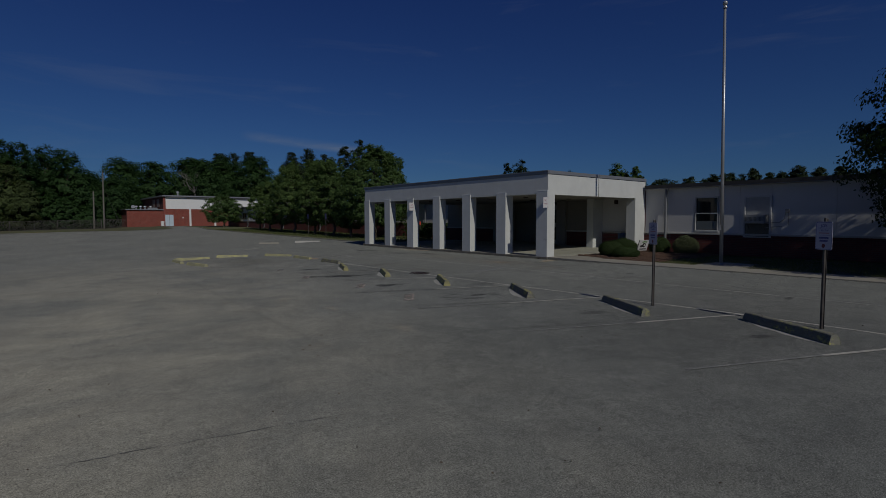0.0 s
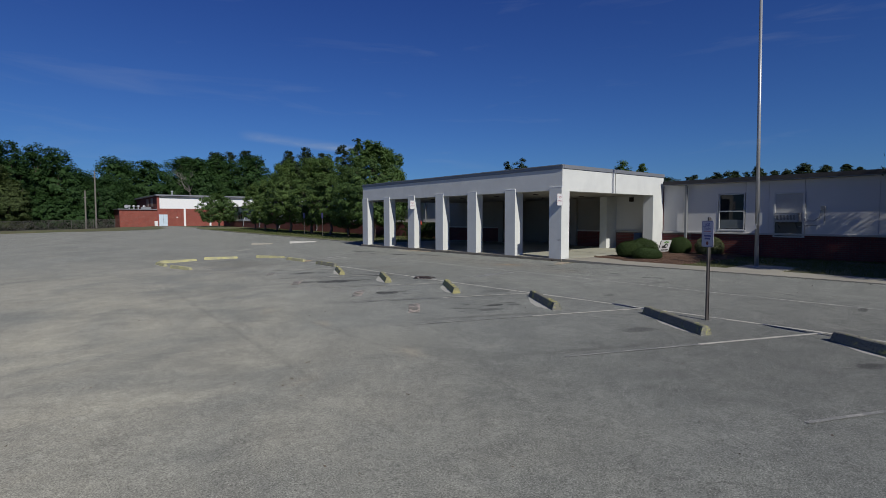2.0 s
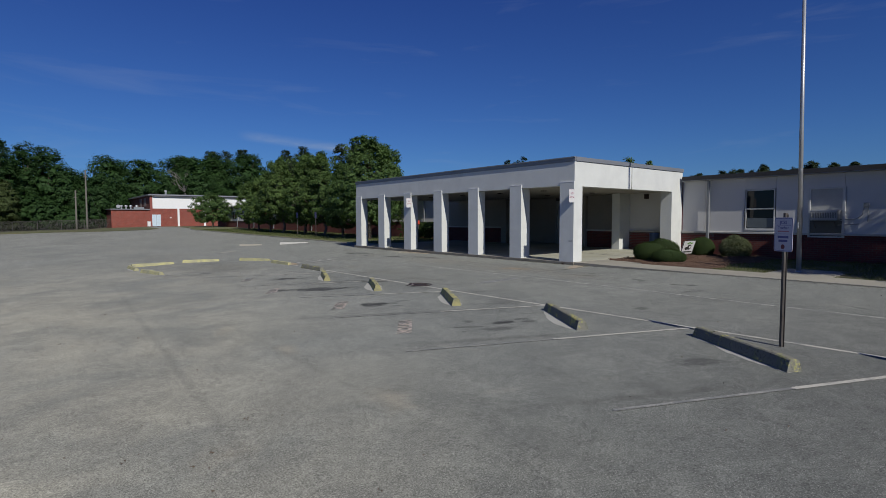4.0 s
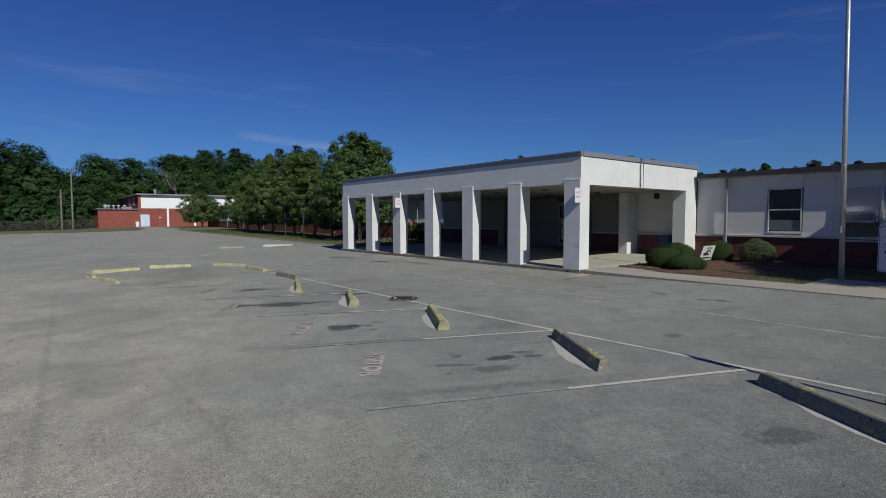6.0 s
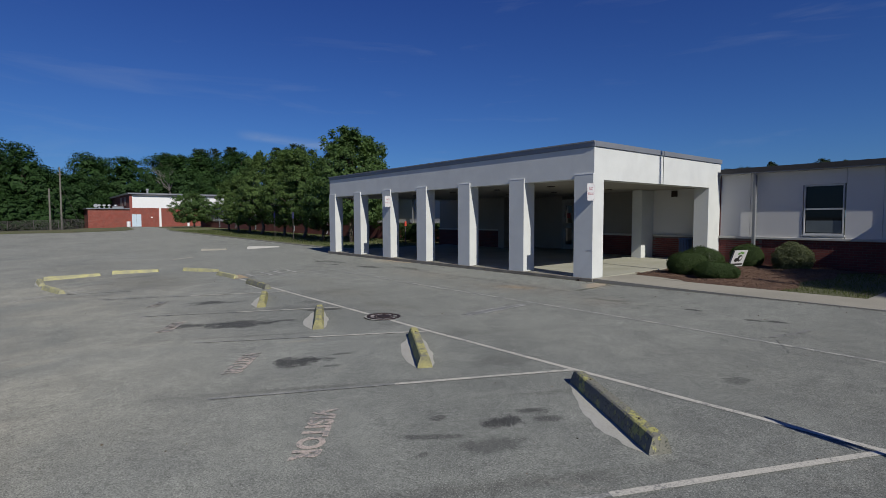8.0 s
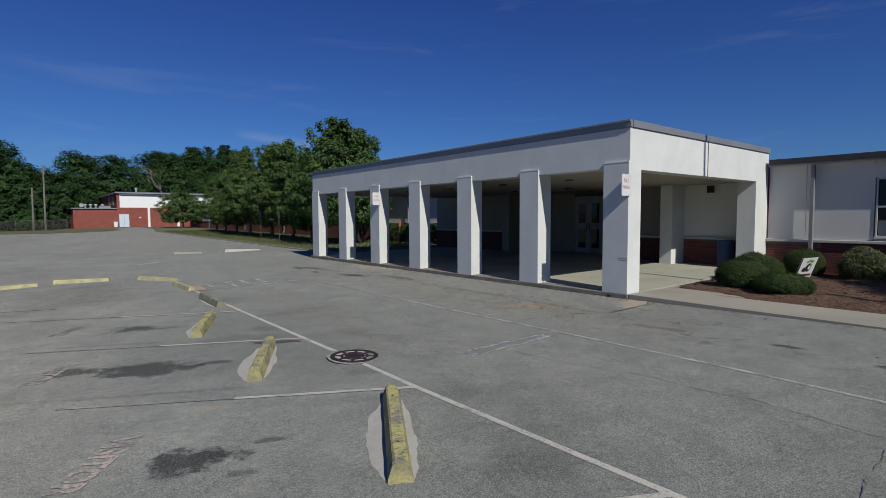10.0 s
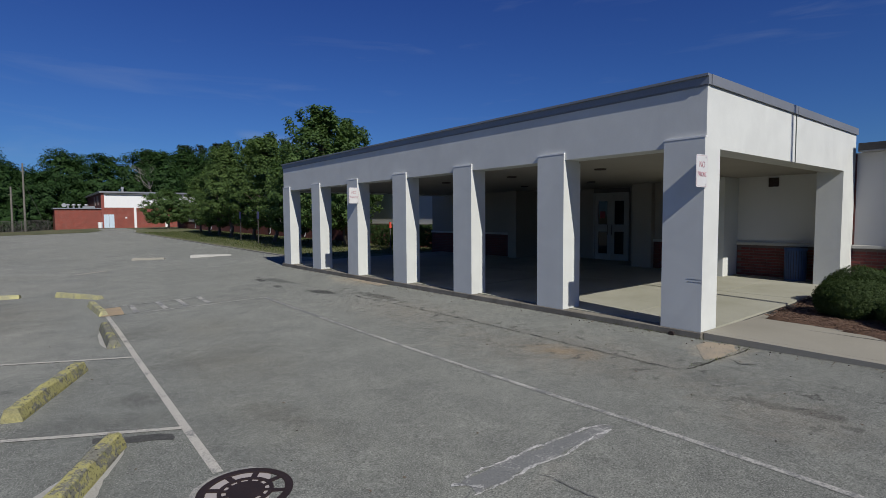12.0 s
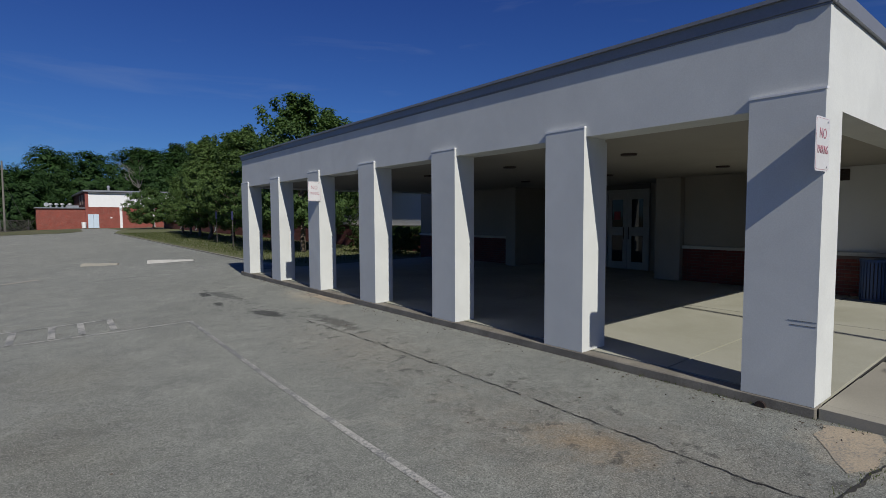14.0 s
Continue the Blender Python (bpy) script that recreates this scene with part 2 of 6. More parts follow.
# oil, tyre and dirt marks on the tarmac: centre, half length, half width, turn, strength, colour
OLIVE, OCHRE_DIRT = (0.155, 0.152, 0.128), (0.26, 0.20, 0.13)
OIL, DAMP, RUSTY, SAND = (0.034, 0.035, 0.036), (0.085, 0.084, 0.078), (0.23, 0.185, 0.135), (0.33, 0.30, 0.235)
STAINS = ((8.66, 9.46, 0.52, 0.30, -28, 0.85, OIL), (9.04, 9.47, 0.36, 0.22, -28, 0.7, OIL), (9.03, 9.23, 0.34, 0.2, -28, 0.55, OIL), (8.3, 9.15, 0.75, 0.36, -28, 0.5, OIL), (7.95, 9.65, 0.55, 0.13, -40, 0.55, OIL), (8.26, 9.94, 0.16, 0.12, 0, 0.55, OIL), (7.69, 9.42, 0.16, 0.1, 0, 0.5, OIL),
          (8.05, 12.83, 0.85, 0.55, -28, 0.9, OIL), (8.7, 12.77, 0.4, 0.12, -28, 0.65, OIL), (8.3, 12.34, 0.3, 0.14, -28, 0.5, OIL),
          (8.3, 16.1, 1.3, 0.75, -30, 0.85, OIL), (7.5, 16.7, 0.7, 0.4, -30, 0.75, OIL), (9.1, 15.8, 0.5, 0.2, -30, 0.7, OIL), (8.6, 19.3, 1.2, 0.55, -30, 0.8, OIL), (8.7, 6.0, 0.8, 0.36, -28, 0.5, OIL), (8.75, 3.1, 0.7, 0.26, -28, 0.75, OIL),
          (15.9, 21.3, 0.35, 2.2, 0, 0.6, OIL), (15.4, 26.5, 0.4, 2.6, 6, 0.55, OIL), (14.0, 33.0, 2.4, 0.2, 4, 0.5, OIL), (13.2, 4.1, 0.7, 0.15, 10, 0.6, OIL), (14.4, 5.8, 0.8, 0.12, 60, 0.4, OIL),
          (15.32, 10.79, 0.2, 0.5, 10, 0.8, OIL), (15.08, 9.64, 0.16, 0.3, 20, 0.8, OIL), (15.23, 9.34, 0.2, 0.36, 0, 0.75, OIL), (11.49, 8.47, 0.4, 0.3, 0, 0.5, OIL), (15.15, 12.6, 0.22, 1.3, 10, 0.45, OIL),
          (9.2, 4.2, 9.0, 6.5, 20, 0.42, DAMP), (10.7, 12.6, 2.2, 0.35, -30, 0.35, DAMP), (9.9, 17.0, 1.6, 0.45, -30, 0.4, DAMP), (11.2, 18.6, 0.9, 0.7, -30, 0.5, DAMP), (10.9, 21.5, 1.0, 1.3, 0, 0.5, DAMP), (8.3, 28.0, 3.2, 0.6, 0, 0.4, DAMP), (6.2, 23.4, 2.4, 0.7, -30, 0.35, DAMP),
          (9.6, 9.7, 1.4, 0.12, -30, 0.45, DAMP), (7.8, 8.65, 3.0, 0.22, -29, 0.55, DAMP), (7.5, 11.8, 3.0, 0.14, -30, 0.6, DAMP), (7.0, 5.9, 3.0, 0.14, -28, 0.5, DAMP), (8.2, 14.9, 3.0, 0.12, -31, 0.5, DAMP), (8.0, 18.2, 2.6, 0.11, -31, 0.5, DAMP), (11.5, 15.6, 0.35, 1.6, 15, 0.3, DAMP),
          (15.2, 15.4, 1.7, 3.6, 10, 0.3, RUSTY), (15.22, 15.4, 0.55, 1.1, 10, 0.75, OCHRE_DIRT), (14.9, 12.6, 1.2, 1.4, 0, 0.25, RUSTY), (15.4, 19.5, 1.6, 4.0, 0, 0.25, RUSTY), (15.35, 23.2, 0.4, 1.4, 8, 0.85, OIL), (15.1, 26.9, 0.28, 0.9, 0, 0.85, OIL), (14.95, 25.2, 0.25, 0.6, 0, 0.8, OIL), (16.6, 13.85, 0.9, 0.8, 0, 0.85, SAND), (16.72, 24.2, 0.75, 2.4, 0, 0.9, SAND),
          (5.1, 10.4, 0.8, 0.3, 80, 0.5, SAND), (4.8, 12.5, 0.9, 0.3, 60, 0.5, SAND), (5.1, 7.6, 0.8, 0.4, 80, 0.5, SAND), (3.4, 7.4, 0.7, 0.45, 30, 0.35, SAND), (5.1, 15.5, 0.8, 0.35, 0, 0.4, SAND), (8.6, 13.95, 0.6, 0.15, -30, 0.4, SAND), (3.8, 14.0, 0.11, 22.0, -2.7, 0.26, DAMP), (5.0, 10.0, 0.10, 8.0, 0, 0.24, DAMP),
          (8.3, 25.6, 3.2, 4.4, 0, 0.75, OLIVE), (11.6, 18.4, 1.5, 2.6, 10, 0.6, OLIVE), (11.3, 15.9, 0.7, 2.0, 10, 0.5, OLIVE), (12.0, 21.0, 1.4, 2.2, 0, 0.5, OLIVE), (10.2, 10.9, 0.9, 0.5, -30, 0.5, DAMP), (10.3, 14.0, 0.7, 0.4, -30, 0.5, DAMP), (10.35, 17.5, 0.7, 0.45, -30, 0.55, DAMP))


def worn(name, paint, left=0.5, under=(0.185, 0.19, 0.183)):
    """Road paint rubbed through to the tarmac in grains and patches; left: how much of it remains."""
    m, n, l, s = material(name)
    p = place_of(n)
    wear = math_of(n, l, "ADD", math_of(n, l, "MULTIPLY", noise_of(n, l, p, 42.0, 4.0, 0.75), 0.55), math_of(n, l, "MULTIPLY", noise_of(n, l, p, 3.2, 4.0, 0.6), 0.45))
    cut = 0.5 + (left - 0.5) * 0.28
    keep = ramp_of(n, l, wear, cut + 0.055, cut - 0.055)
    c = mix_of(n, l, keep, under, paint)
    c = mix_of(n, l, 1.0, c, mix_of(n, l, ramp_of(n, l, noise_of(n, l, p, 70.0, 3.0, 0.7), 0.3, 0.7), (0.75,) * 3, (1.18,) * 3), "MULTIPLY")
    l.new(c, s.inputs["Base Color"])
    s.inputs["Roughness"].default_value = 0.9
    s.inputs["Specular IOR Level"].default_value = 0.25
    bump_of(n, l, s, noise_of(n, l, p, 50.0), 0.35, 0.008)
    return m


def tarmac(name):
    """Worn grey tarmac: pale grit, dusty tan drifts, darker sealed bays, hair cracks, oil marks."""
    m, n, l, s = material(name)
    p = place_of(n)
    grit = noise_of(n, l, p, 70.0, 4.0, 0.8)
    speck = n.new("ShaderNodeTexVoronoi")
    speck.inputs["Scale"].default_value = 62.0
    l.new(p, speck.inputs["Vector"])
    c = mix_of(n, l, ramp_of(n, l, noise_of(n, l, p, 0.22, 6.0, 0.6, 0.6), 0.36, 0.64), (0.167, 0.175, 0.162), (0.22, 0.229, 0.211))
    sep = n.new("ShaderNodeSeparateXYZ")
    l.new(p, sep.inputs[0])
    # sandy dust gathers away from the building
    west = ramp_of(n, l, math_of(n, l, "SUBTRACT", sep.outputs["X"], math_of(n, l, "MULTIPLY", sep.outputs["Y"], 0.30)), 4.5, -2.0)
    dust = math_of(n, l, "MULTIPLY", west, ramp_of(n, l, noise_of(n, l, p, 0.35, 5.0, 0.6, 0.8), 0.25, 0.6))
    dust = math_of(n, l, "MULTIPLY", dust, ramp_of(n, l, sep.outputs["Y"], 34.0, 12.0, 0.25, 1.0))
    c = mix_of(n, l, math_of(n, l, "MULTIPLY", dust, 0.95), c, (0.375, 0.358, 0.292))
    lane = ramp_of(n, l, math_of(n, l, "ADD", sep.outputs["X"], math_of(n, l, "MULTIPLY", noise_of(n, l, p, 0.6), 1.2)), 10.9, 12.2)
    c = mix_of(n, l, math_of(n, l, "MULTIPLY", lane, 0.45), c, (0.228, 0.233, 0.206))
    pale = ramp_of(n, l, noise_of(n, l, p, 0.8, 4.0, 0.6, 1.2), 0.64, 0.78)
    c = mix_of(n, l, math_of(n, l, "MULTIPLY", pale, 0.5), c, (0.32, 0.31, 0.27))
    # wandering cracks
    warp = n.new("ShaderNodeVectorMath")
    warp.operation = "ADD"
    nz = n.new("ShaderNodeTexNoise")
    nz.inputs["Scale"].default_value, nz.inputs["Detail"].default_value = 0.9, 6.0
    l.new(p, nz.inputs["Vector"])
    l.new(p, warp.inputs[0])
    l.new(nz.outputs["Color"], warp.inputs[1])
    crack = n.new("ShaderNodeTexVoronoi")
    crack.feature = "DISTANCE_TO_EDGE"
    crack.inputs["Scale"].default_value = 0.17
    l.new(warp.outputs[0], crack.inputs["Vector"])
    line = ramp_of(n, l, crack.outputs["Distance"], 0.0006, 0.0022, 1.0, 0.0)
    line = math_of(n, l, "MULTIPLY", line, ramp_of(n, l, noise_of(n, l, p, 0.5), 0.52, 0.62))
    c = mix_of(n, l, math_of(n, l, "MULTIPLY", line, 0.3), c, (0.06, 0.06, 0.055))
    for x, y, a, b, turn, strength, tone in STAINS:
        mp = n.new("ShaderNodeMapping")
        mp.vector_type = "TEXTURE"
        mp.inputs["Location"].default_value = (x, y, 0)
        mp.inputs["Rotation"].default_value = (0, 0, radians(turn))
        mp.inputs["Scale"].default_value = (a, b, 50.0)
        l.new(p, mp.inputs["Vector"])
        ln = n.new("ShaderNodeVectorMath")
        ln.operation = "LENGTH"
        l.new(mp.outputs[0], ln.inputs[0])
        d = math_of(n, l, "ADD", ln.outputs["Value"], math_of(n, l, "MULTIPLY", noise_of(n, l, p, 4.0, 6.0, 0.75), 1.5))
        soft = (1.05, 1.25) if tone is OIL else (0.72, 1.42)
        c = mix_of(n, l, ramp_of(n, l, d, soft[0], soft[1], strength, 0.0), c, tone)
    # a belt of small dark drips and scuffs beside the canopy
    belt = math_of(n, l, "MULTIPLY", ramp_of(n, l, sep.outputs["X"], 13.9, 15.2), ramp_of(n, l, sep.outputs["X"], 16.5, 15.9))
    belt = math_of(n, l, "MULTIPLY", belt, math_of(n, l, "MULTIPLY", ramp_of(n, l, sep.outputs["Y"], 9.0, 12.0), ramp_of(n, l, sep.outputs["Y"], 31.0, 28.0)))
    drips = ramp_of(n, l, noise_of(n, l, p, 4.6, 5.0, 0.62), 0.585, 0.64)
    c = mix_of(n, l, math_of(n, l, "MULTIPLY", math_of(n, l, "MULTIPLY", drips, belt), 0.65), c, (0.065, 0.065, 0.06))
    c = mix_of(n, l, 1.0, c, mix_of(n, l, ramp_of(n, l, grit, 0.36, 0.64), (0.365,) * 3, (1.28,) * 3), "MULTIPLY")
    coarse = noise_of(n, l, p, 14.0, 4.0, 0.7)
    c = mix_of(n, l, 1.0, c, mix_of(n, l, ramp_of(n, l, coarse, 0.35, 0.65), (0.86,) * 3, (1.11,) * 3), "MULTIPLY")
    blotch = noise_of(n, l, p, 1.9, 5.0, 0.65, 0.5)
    c = mix_of(n, l, 1.0, c, mix_of(n, l, ramp_of(n, l, blotch, 0.36, 0.64), (0.88,) * 3, (1.10, 1.10, 1.08)), "MULTIPLY")
    c = mix_of(n, l, ramp_of(n, l, speck.outputs["Distance"], 0.27, 0.05, 0.0, 0.82), c, (0.47, 0.46, 0.42))
    l.new(c, s.inputs["Base Color"])
    s.inputs["Roughness"].default_value = 0.92
    s.inputs["Diffuse Roughness"].default_value = 0.35
    s.inputs["Specular IOR Level"].default_value = 0.25
    bump_of(n, l, s, math_of(n, l, "SUBTRACT", grit, math_of(n, l, "MULTIPLY", line, 0.8)), 0.35, 0.01)
    return m


TARMAC = tarmac("tarmac")
TURF = surface("turf", (0.05, 0.068, 0.021), (0.125, 0.112, 0.055), 0.6, 25.0, 0.95, 0.8, grain=0.5)
TURF_VERGE = surface("verge_turf", (0.08, 0.108, 0.034), (0.165, 0.155, 0.07), 0.6, 22.0, 0.95, 0.8, grain=0.5)
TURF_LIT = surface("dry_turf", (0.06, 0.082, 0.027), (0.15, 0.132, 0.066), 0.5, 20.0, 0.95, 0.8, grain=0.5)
MULCH = surface("pine_mulch", (0.08, 0.045, 0.029), (0.14, 0.08, 0.05), 1.5, 30.0, 0.95, 1.0, grain=0.6)
CONCRETE = surface("concrete", (0.325, 0.305, 0.25), (0.245, 0.23, 0.188), 0.6, 80.0, 0.85, 0.15, grain=0.12)
KERB = surface("kerb_concrete", (0.27, 0.25, 0.205), (0.12, 0.105, 0.085), 2.2, 70.0, 0.9, 0.4, grain=0.25)
STUCCO = surface("white_stucco", (0.615, 0.63, 0.605), (0.54, 0.553, 0.535), 1.5, 75.0, 0.85, 0.10, grain=0.07, spread=0.2)
PANEL = surface("painted_panel", (0.58, 0.575, 0.56), (0.51, 0.505, 0.49), 0.4, 60.0, 0.7, 0.05, grain=0.04)
# white wall tone lowered so the colour carries the shade under the canopy
INNER = surface("shaded_wall", (0.27, 0.25, 0.215), (0.22, 0.205, 0.175), 0.5, 60.0, 0.8, 0.1, grain=0.05)
# white-grey soffit, its colour darkened to deepen the shade below the roof
SOFFIT = surface("shaded_soffit", (0.33, 0.31, 0.27), (0.27, 0.255, 0.225), 0.5, 60.0, 0.8, 0.1, grain=0.05)
FLASHING = surface("roof_flashing", (0.26, 0.27, 0.29), (0.20, 0.21, 0.225), 0.6, 30.0, 0.45, 0.03, 0.3, grain=0.08)
ROOFING = surface("roof_membrane", (0.03, 0.03, 0.033), (0.05, 0.05, 0.052), 0.5, 20.0, 0.9, 0.3)
BRICK_Y = brickwork("red_brick", (0.138, 0.031, 0.026), (0.095, 0.023, 0.020), (0.09, 0.066, 0.058), "y")
BRICK_X = brickwork("far_brick", (0.245, 0.052, 0.034), (0.175, 0.039, 0.028), (0.22, 0.125, 0.10), "x")
ALUMINIUM = surface("aluminium", (0.44, 0.45, 0.465), (0.36, 0.37, 0.38), 2.0, 50.0, 0.38, 0.03, 0.45, grain=0.08)
PAINTED_PIPE = plain("pipe_paint", (0.20, 0.21, 0.22), 0.5)
JOINT = plain("joint", (0.035, 0.034, 0.033), 0.9)
WHITE_PAINT = plain("white_gloss", (0.75, 0.75, 0.74), 0.35, grain=0.06)
ROAD_PAINT = worn("road_paint", (0.47, 0.45, 0.395), 0.72)
LETTER_PAINT = worn("letter_paint", (0.46, 0.39, 0.335), 0.55)
YELLOW_STOP = surface("yellow_stop", (0.45, 0.42, 0.19), (0.28, 0.275, 0.19), 4.0, 30.0, 0.85, 0.5, grain=0.3, spread=0.14)


def mossy(name, paint, bare, left):
    """Flaking yellow paint on pitted concrete, with lichen and black grime in the pits."""
    m, n, l, s = material(name)
    p = place_of(n)
    wear = math_of(n, l, "ADD", math_of(n, l, "MULTIPLY", noise_of(n, l, p, 4.0, 5.0, 0.65), 0.6), math_of(n, l, "MULTIPLY", noise_of(n, l, p, 26.0, 5.0, 0.7), 0.4))
    cut = 0.5 + (left - 0.5) * 0.3
    c = mix_of(n, l, ramp_of(n, l, wear, cut + 0.025, cut - 0.025), bare, paint)
    c = mix_of(n, l, ramp_of(n, l, noise_of(n, l, p, 9.0, 5.0, 0.7), 0.56, 0.66, 0.0, 0.7), c, (0.20, 0.215, 0.10))
    pits = noise_of(n, l, p, 38.0, 4.0, 0.75)
    c = mix_of(n, l, ramp_of(n, l, pits, 0.46, 0.36, 0.0, 0.85), c, (0.05, 0.05, 0.042))
    l.new(c, s.inputs["Base Color"])
    s.inputs["Roughness"].default_value = 0.92
    s.inputs["Specular IOR Level"].default_value = 0.25
    bump_of(n, l, s, pits, 0.8, 0.012)
    return m


MOSS_STOP = mossy("weathered_stop", (0.41, 0.39, 0.14), (0.19, 0.187, 0.155), 0.32)
DUST = surface("swept_grit", (0.33, 0.31, 0.26), (0.26, 0.245, 0.205), 2.0, 60.0, 0.95, 0.4, grain=0.2)
IRON = surface("cast_iron", (0.055, 0.035, 0.03), (0.035, 0.025, 0.022), 4.0, 50.0, 0.6, 0.4, 0.4, grain=0.3)
STEEL_POST = surface("steel_post", (0.06, 0.048, 0.042), (0.13, 0.12, 0.11), 3.0, 40.0, 0.55, 0.1, 0.4)
BARK = surface("bark", (0.10, 0.075, 0.055), (0.16, 0.13, 0.10), 3.0, 18.0, 0.95, 1.0, grain=0.4)
GLASS_DARK, gn, gl, gs = material("window_glass")
gs.inputs["Base Color"].default_value = (0.012, 0.014, 0.016, 1)
gs.inputs["Roughness"].default_value = 0.02
gs.inputs["Specular IOR Level"].default_value = 0.3
LEAF = foliage("leaf_row", (0.031, 0.064, 0.019), (0.122, 0.184, 0.06), 0.3, 0.5)
LEAF_FAR = foliage("leaf_woods", (0.0085, 0.027, 0.008), (0.037, 0.083, 0.021), 0.2, 0.3)
LEAF_PINE = foliage("leaf_pine", (0.021, 0.036, 0.018), (0.038, 0.056, 0.026), 0.13)
LEAF_BUSH = foliage("leaf_bush", (0.022, 0.045, 0.014), (0.065, 0.095, 0.03), 0.25)
SIGN_BACK = plain("sign_metal", (0.62, 0.62, 0.62), 0.4, 0.0)
SIGN_FACE = plain("faded_sign", (0.50, 0.48, 0.56), 0.45)
RED_INK = plain("red_ink", (0.40, 0.17, 0.21), 0.5)
BLUE_INK = plain("blue_ink", (0.09, 0.09, 0.26), 0.5)
GREEN_INK = plain("green_ink", (0.12, 0.30, 0.05), 0.5)
BLACK_INK = plain("black_ink", (0.02, 0.02, 0.02), 0.5)
BLUE_BIN = plain("blue_bin", (0.035, 0.07, 0.17), 0.45)

FAINT_PAINT = worn("faint_paint", (0.42, 0.41, 0.37), 0.5)
FAINT_LETTER = worn("faint_letter", (0.36, 0.32, 0.28), 0.42)
YELLOW_MOSS = mossy("mossy_yellow_stop", (0.43, 0.40, 0.16), (0.23, 0.225, 0.18), 0.56)
WHITE_STOP = surface("white_stop", (0.50, 0.49, 0.455), (0.34, 0.33, 0.30), 1.8, 30.0, 0.85, 0.4, grain=0.15)
OCHRE = surface("ochre_paint", (0.42, 0.31, 0.18), (0.32, 0.265, 0.19), 2.2, 35.0, 0.9, 0.3, grain=0.3)
PATCH = worn("broken_patch", (0.40, 0.395, 0.365), 0.30)
SANDY = worn("sandy_dirt", (0.365, 0.305, 0.222), 0.60, (0.21, 0.20, 0.175))
YELLOW_END = surface("yellow_end", (0.42, 0.385, 0.15), (0.17, 0.165, 0.12), 9.0, 40.0, 0.85, 0.6, grain=0.3)
NEEDLE = surface("mulch_chip", (0.105, 0.057, 0.038), (0.18, 0.115, 0.08), 5.0, 30.0, 0.95, 0.0, grain=0.3)
GRASS = foliage("grass_blade", (0.04, 0.062, 0.017), (0.105, 0.118, 0.04), 0.3)
LITTER = surface("leaf_litter", (0.07, 0.05, 0.035), (0.16, 0.13, 0.10), 4.0, 30.0, 0.95, 0.0)
BRICK_ONE, bn, bl, bs = material("single_brick")
b_info = bn.new("ShaderNodeObjectInfo")
b_pos = place_of(bn)
b_col = mix_of(bn, bl, b_info.outputs["Random"], (0.11, 0.027, 0.024), (0.185, 0.043, 0.036))
b_col = mix_of(bn, bl, 1.0, b_col, mix_of(bn, bl, ramp_of(bn, bl, noise_of(bn, bl, b_pos, 30.0), 0.3, 0.7), (0.8,) * 3, (1.15,) * 3), "MULTIPLY")
bl.new(b_col, bs.inputs["Base Color"])
bs.inputs["Roughness"].default_value = 0.88
bump_of(bn, bl, bs, noise_of(bn, bl, b_pos, 90.0), 0.4, 0.006)
LEDGE = surface("painted_ledge", (0.47, 0.46, 0.43), (0.38, 0.37, 0.34), 2.0, 60.0, 0.8, 0.15, grain=0.12)
MORTAR = surface("mortar", (0.15, 0.115, 0.10), (0.11, 0.09, 0.08), 3.0, 60.0, 0.95, 0.4)
CRACK = plain("crack_fill", (0.035, 0.033, 0.03), 0.95)
PALE_GRIT = surface("pale_grit", (0.40, 0.395, 0.36), (0.34, 0.33, 0.295), 2.5, 60.0, 0.95, 0.4, grain=0.2)
FADED = worn("faded_paint", (0.36, 0.35, 0.32), 0.38)
FAINT_CRACK = plain("old_crack", (0.14, 0.14, 0.13), 0.95)
FLOOR_SLAB = surface("floor_concrete", (0.40, 0.39, 0.325), (0.27, 0.268, 0.20), 0.55, 70.0, 0.85, 0.2, grain=0.14)
POTHOLE = surface("pothole", (0.055, 0.055, 0.05), (0.10, 0.10, 0.092), 6.0, 45.0, 0.95, 0.8, grain=0.5)
WINDOW_FRAME = plain("window_frame", (0.50, 0.505, 0.50), 0.4)
# white door colour taken down to grey to include the canopy's shade
DOOR_SHADED = plain("shaded_door", (0.30, 0.30, 0.285), 0.5)
CRUMBLED = worn("crumbled_edge", (0.56, 0.55, 0.52), 0.55)
SEALED = surface("sealed_strip", (0.155, 0.157, 0.15), (0.20, 0.20, 0.19), 3.0, 42.0, 0.95, 0.6, grain=0.5)
DEAD_WOOD = surface("dead_wood", (0.24, 0.22, 0.20), (0.16, 0.15, 0.135), 1.0, 8.0, 0.95, 0.3)
WASHED = plain("washed_metal", (0.42, 0.38, 0.36), 0.7)
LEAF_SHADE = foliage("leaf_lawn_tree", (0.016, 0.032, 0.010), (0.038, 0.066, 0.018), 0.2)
LEAF_OLIVE = foliage("leaf_olive", (0.032, 0.05, 0.018), (0.085, 0.117, 0.042), 0.25, 0.4)
LEAF_GREY = foliage("leaf_grey", (0.055, 0.07, 0.04), (0.13, 0.145, 0.085), 0.25)

# ---- ground ----
def sheet(xs, ys, lift, zfun):
    bm = bmesh.new()
    grid = [[bm.verts.new((x, y, zfun(x, y) + lift)) for y in ys] for x in xs]
    for i in range(len(xs) - 1):
        for j in range(len(ys) - 1):
            bm.faces.new((grid[i][j], grid[i + 1][j], grid[i + 1][j + 1], grid[i][j + 1]))
    return bm


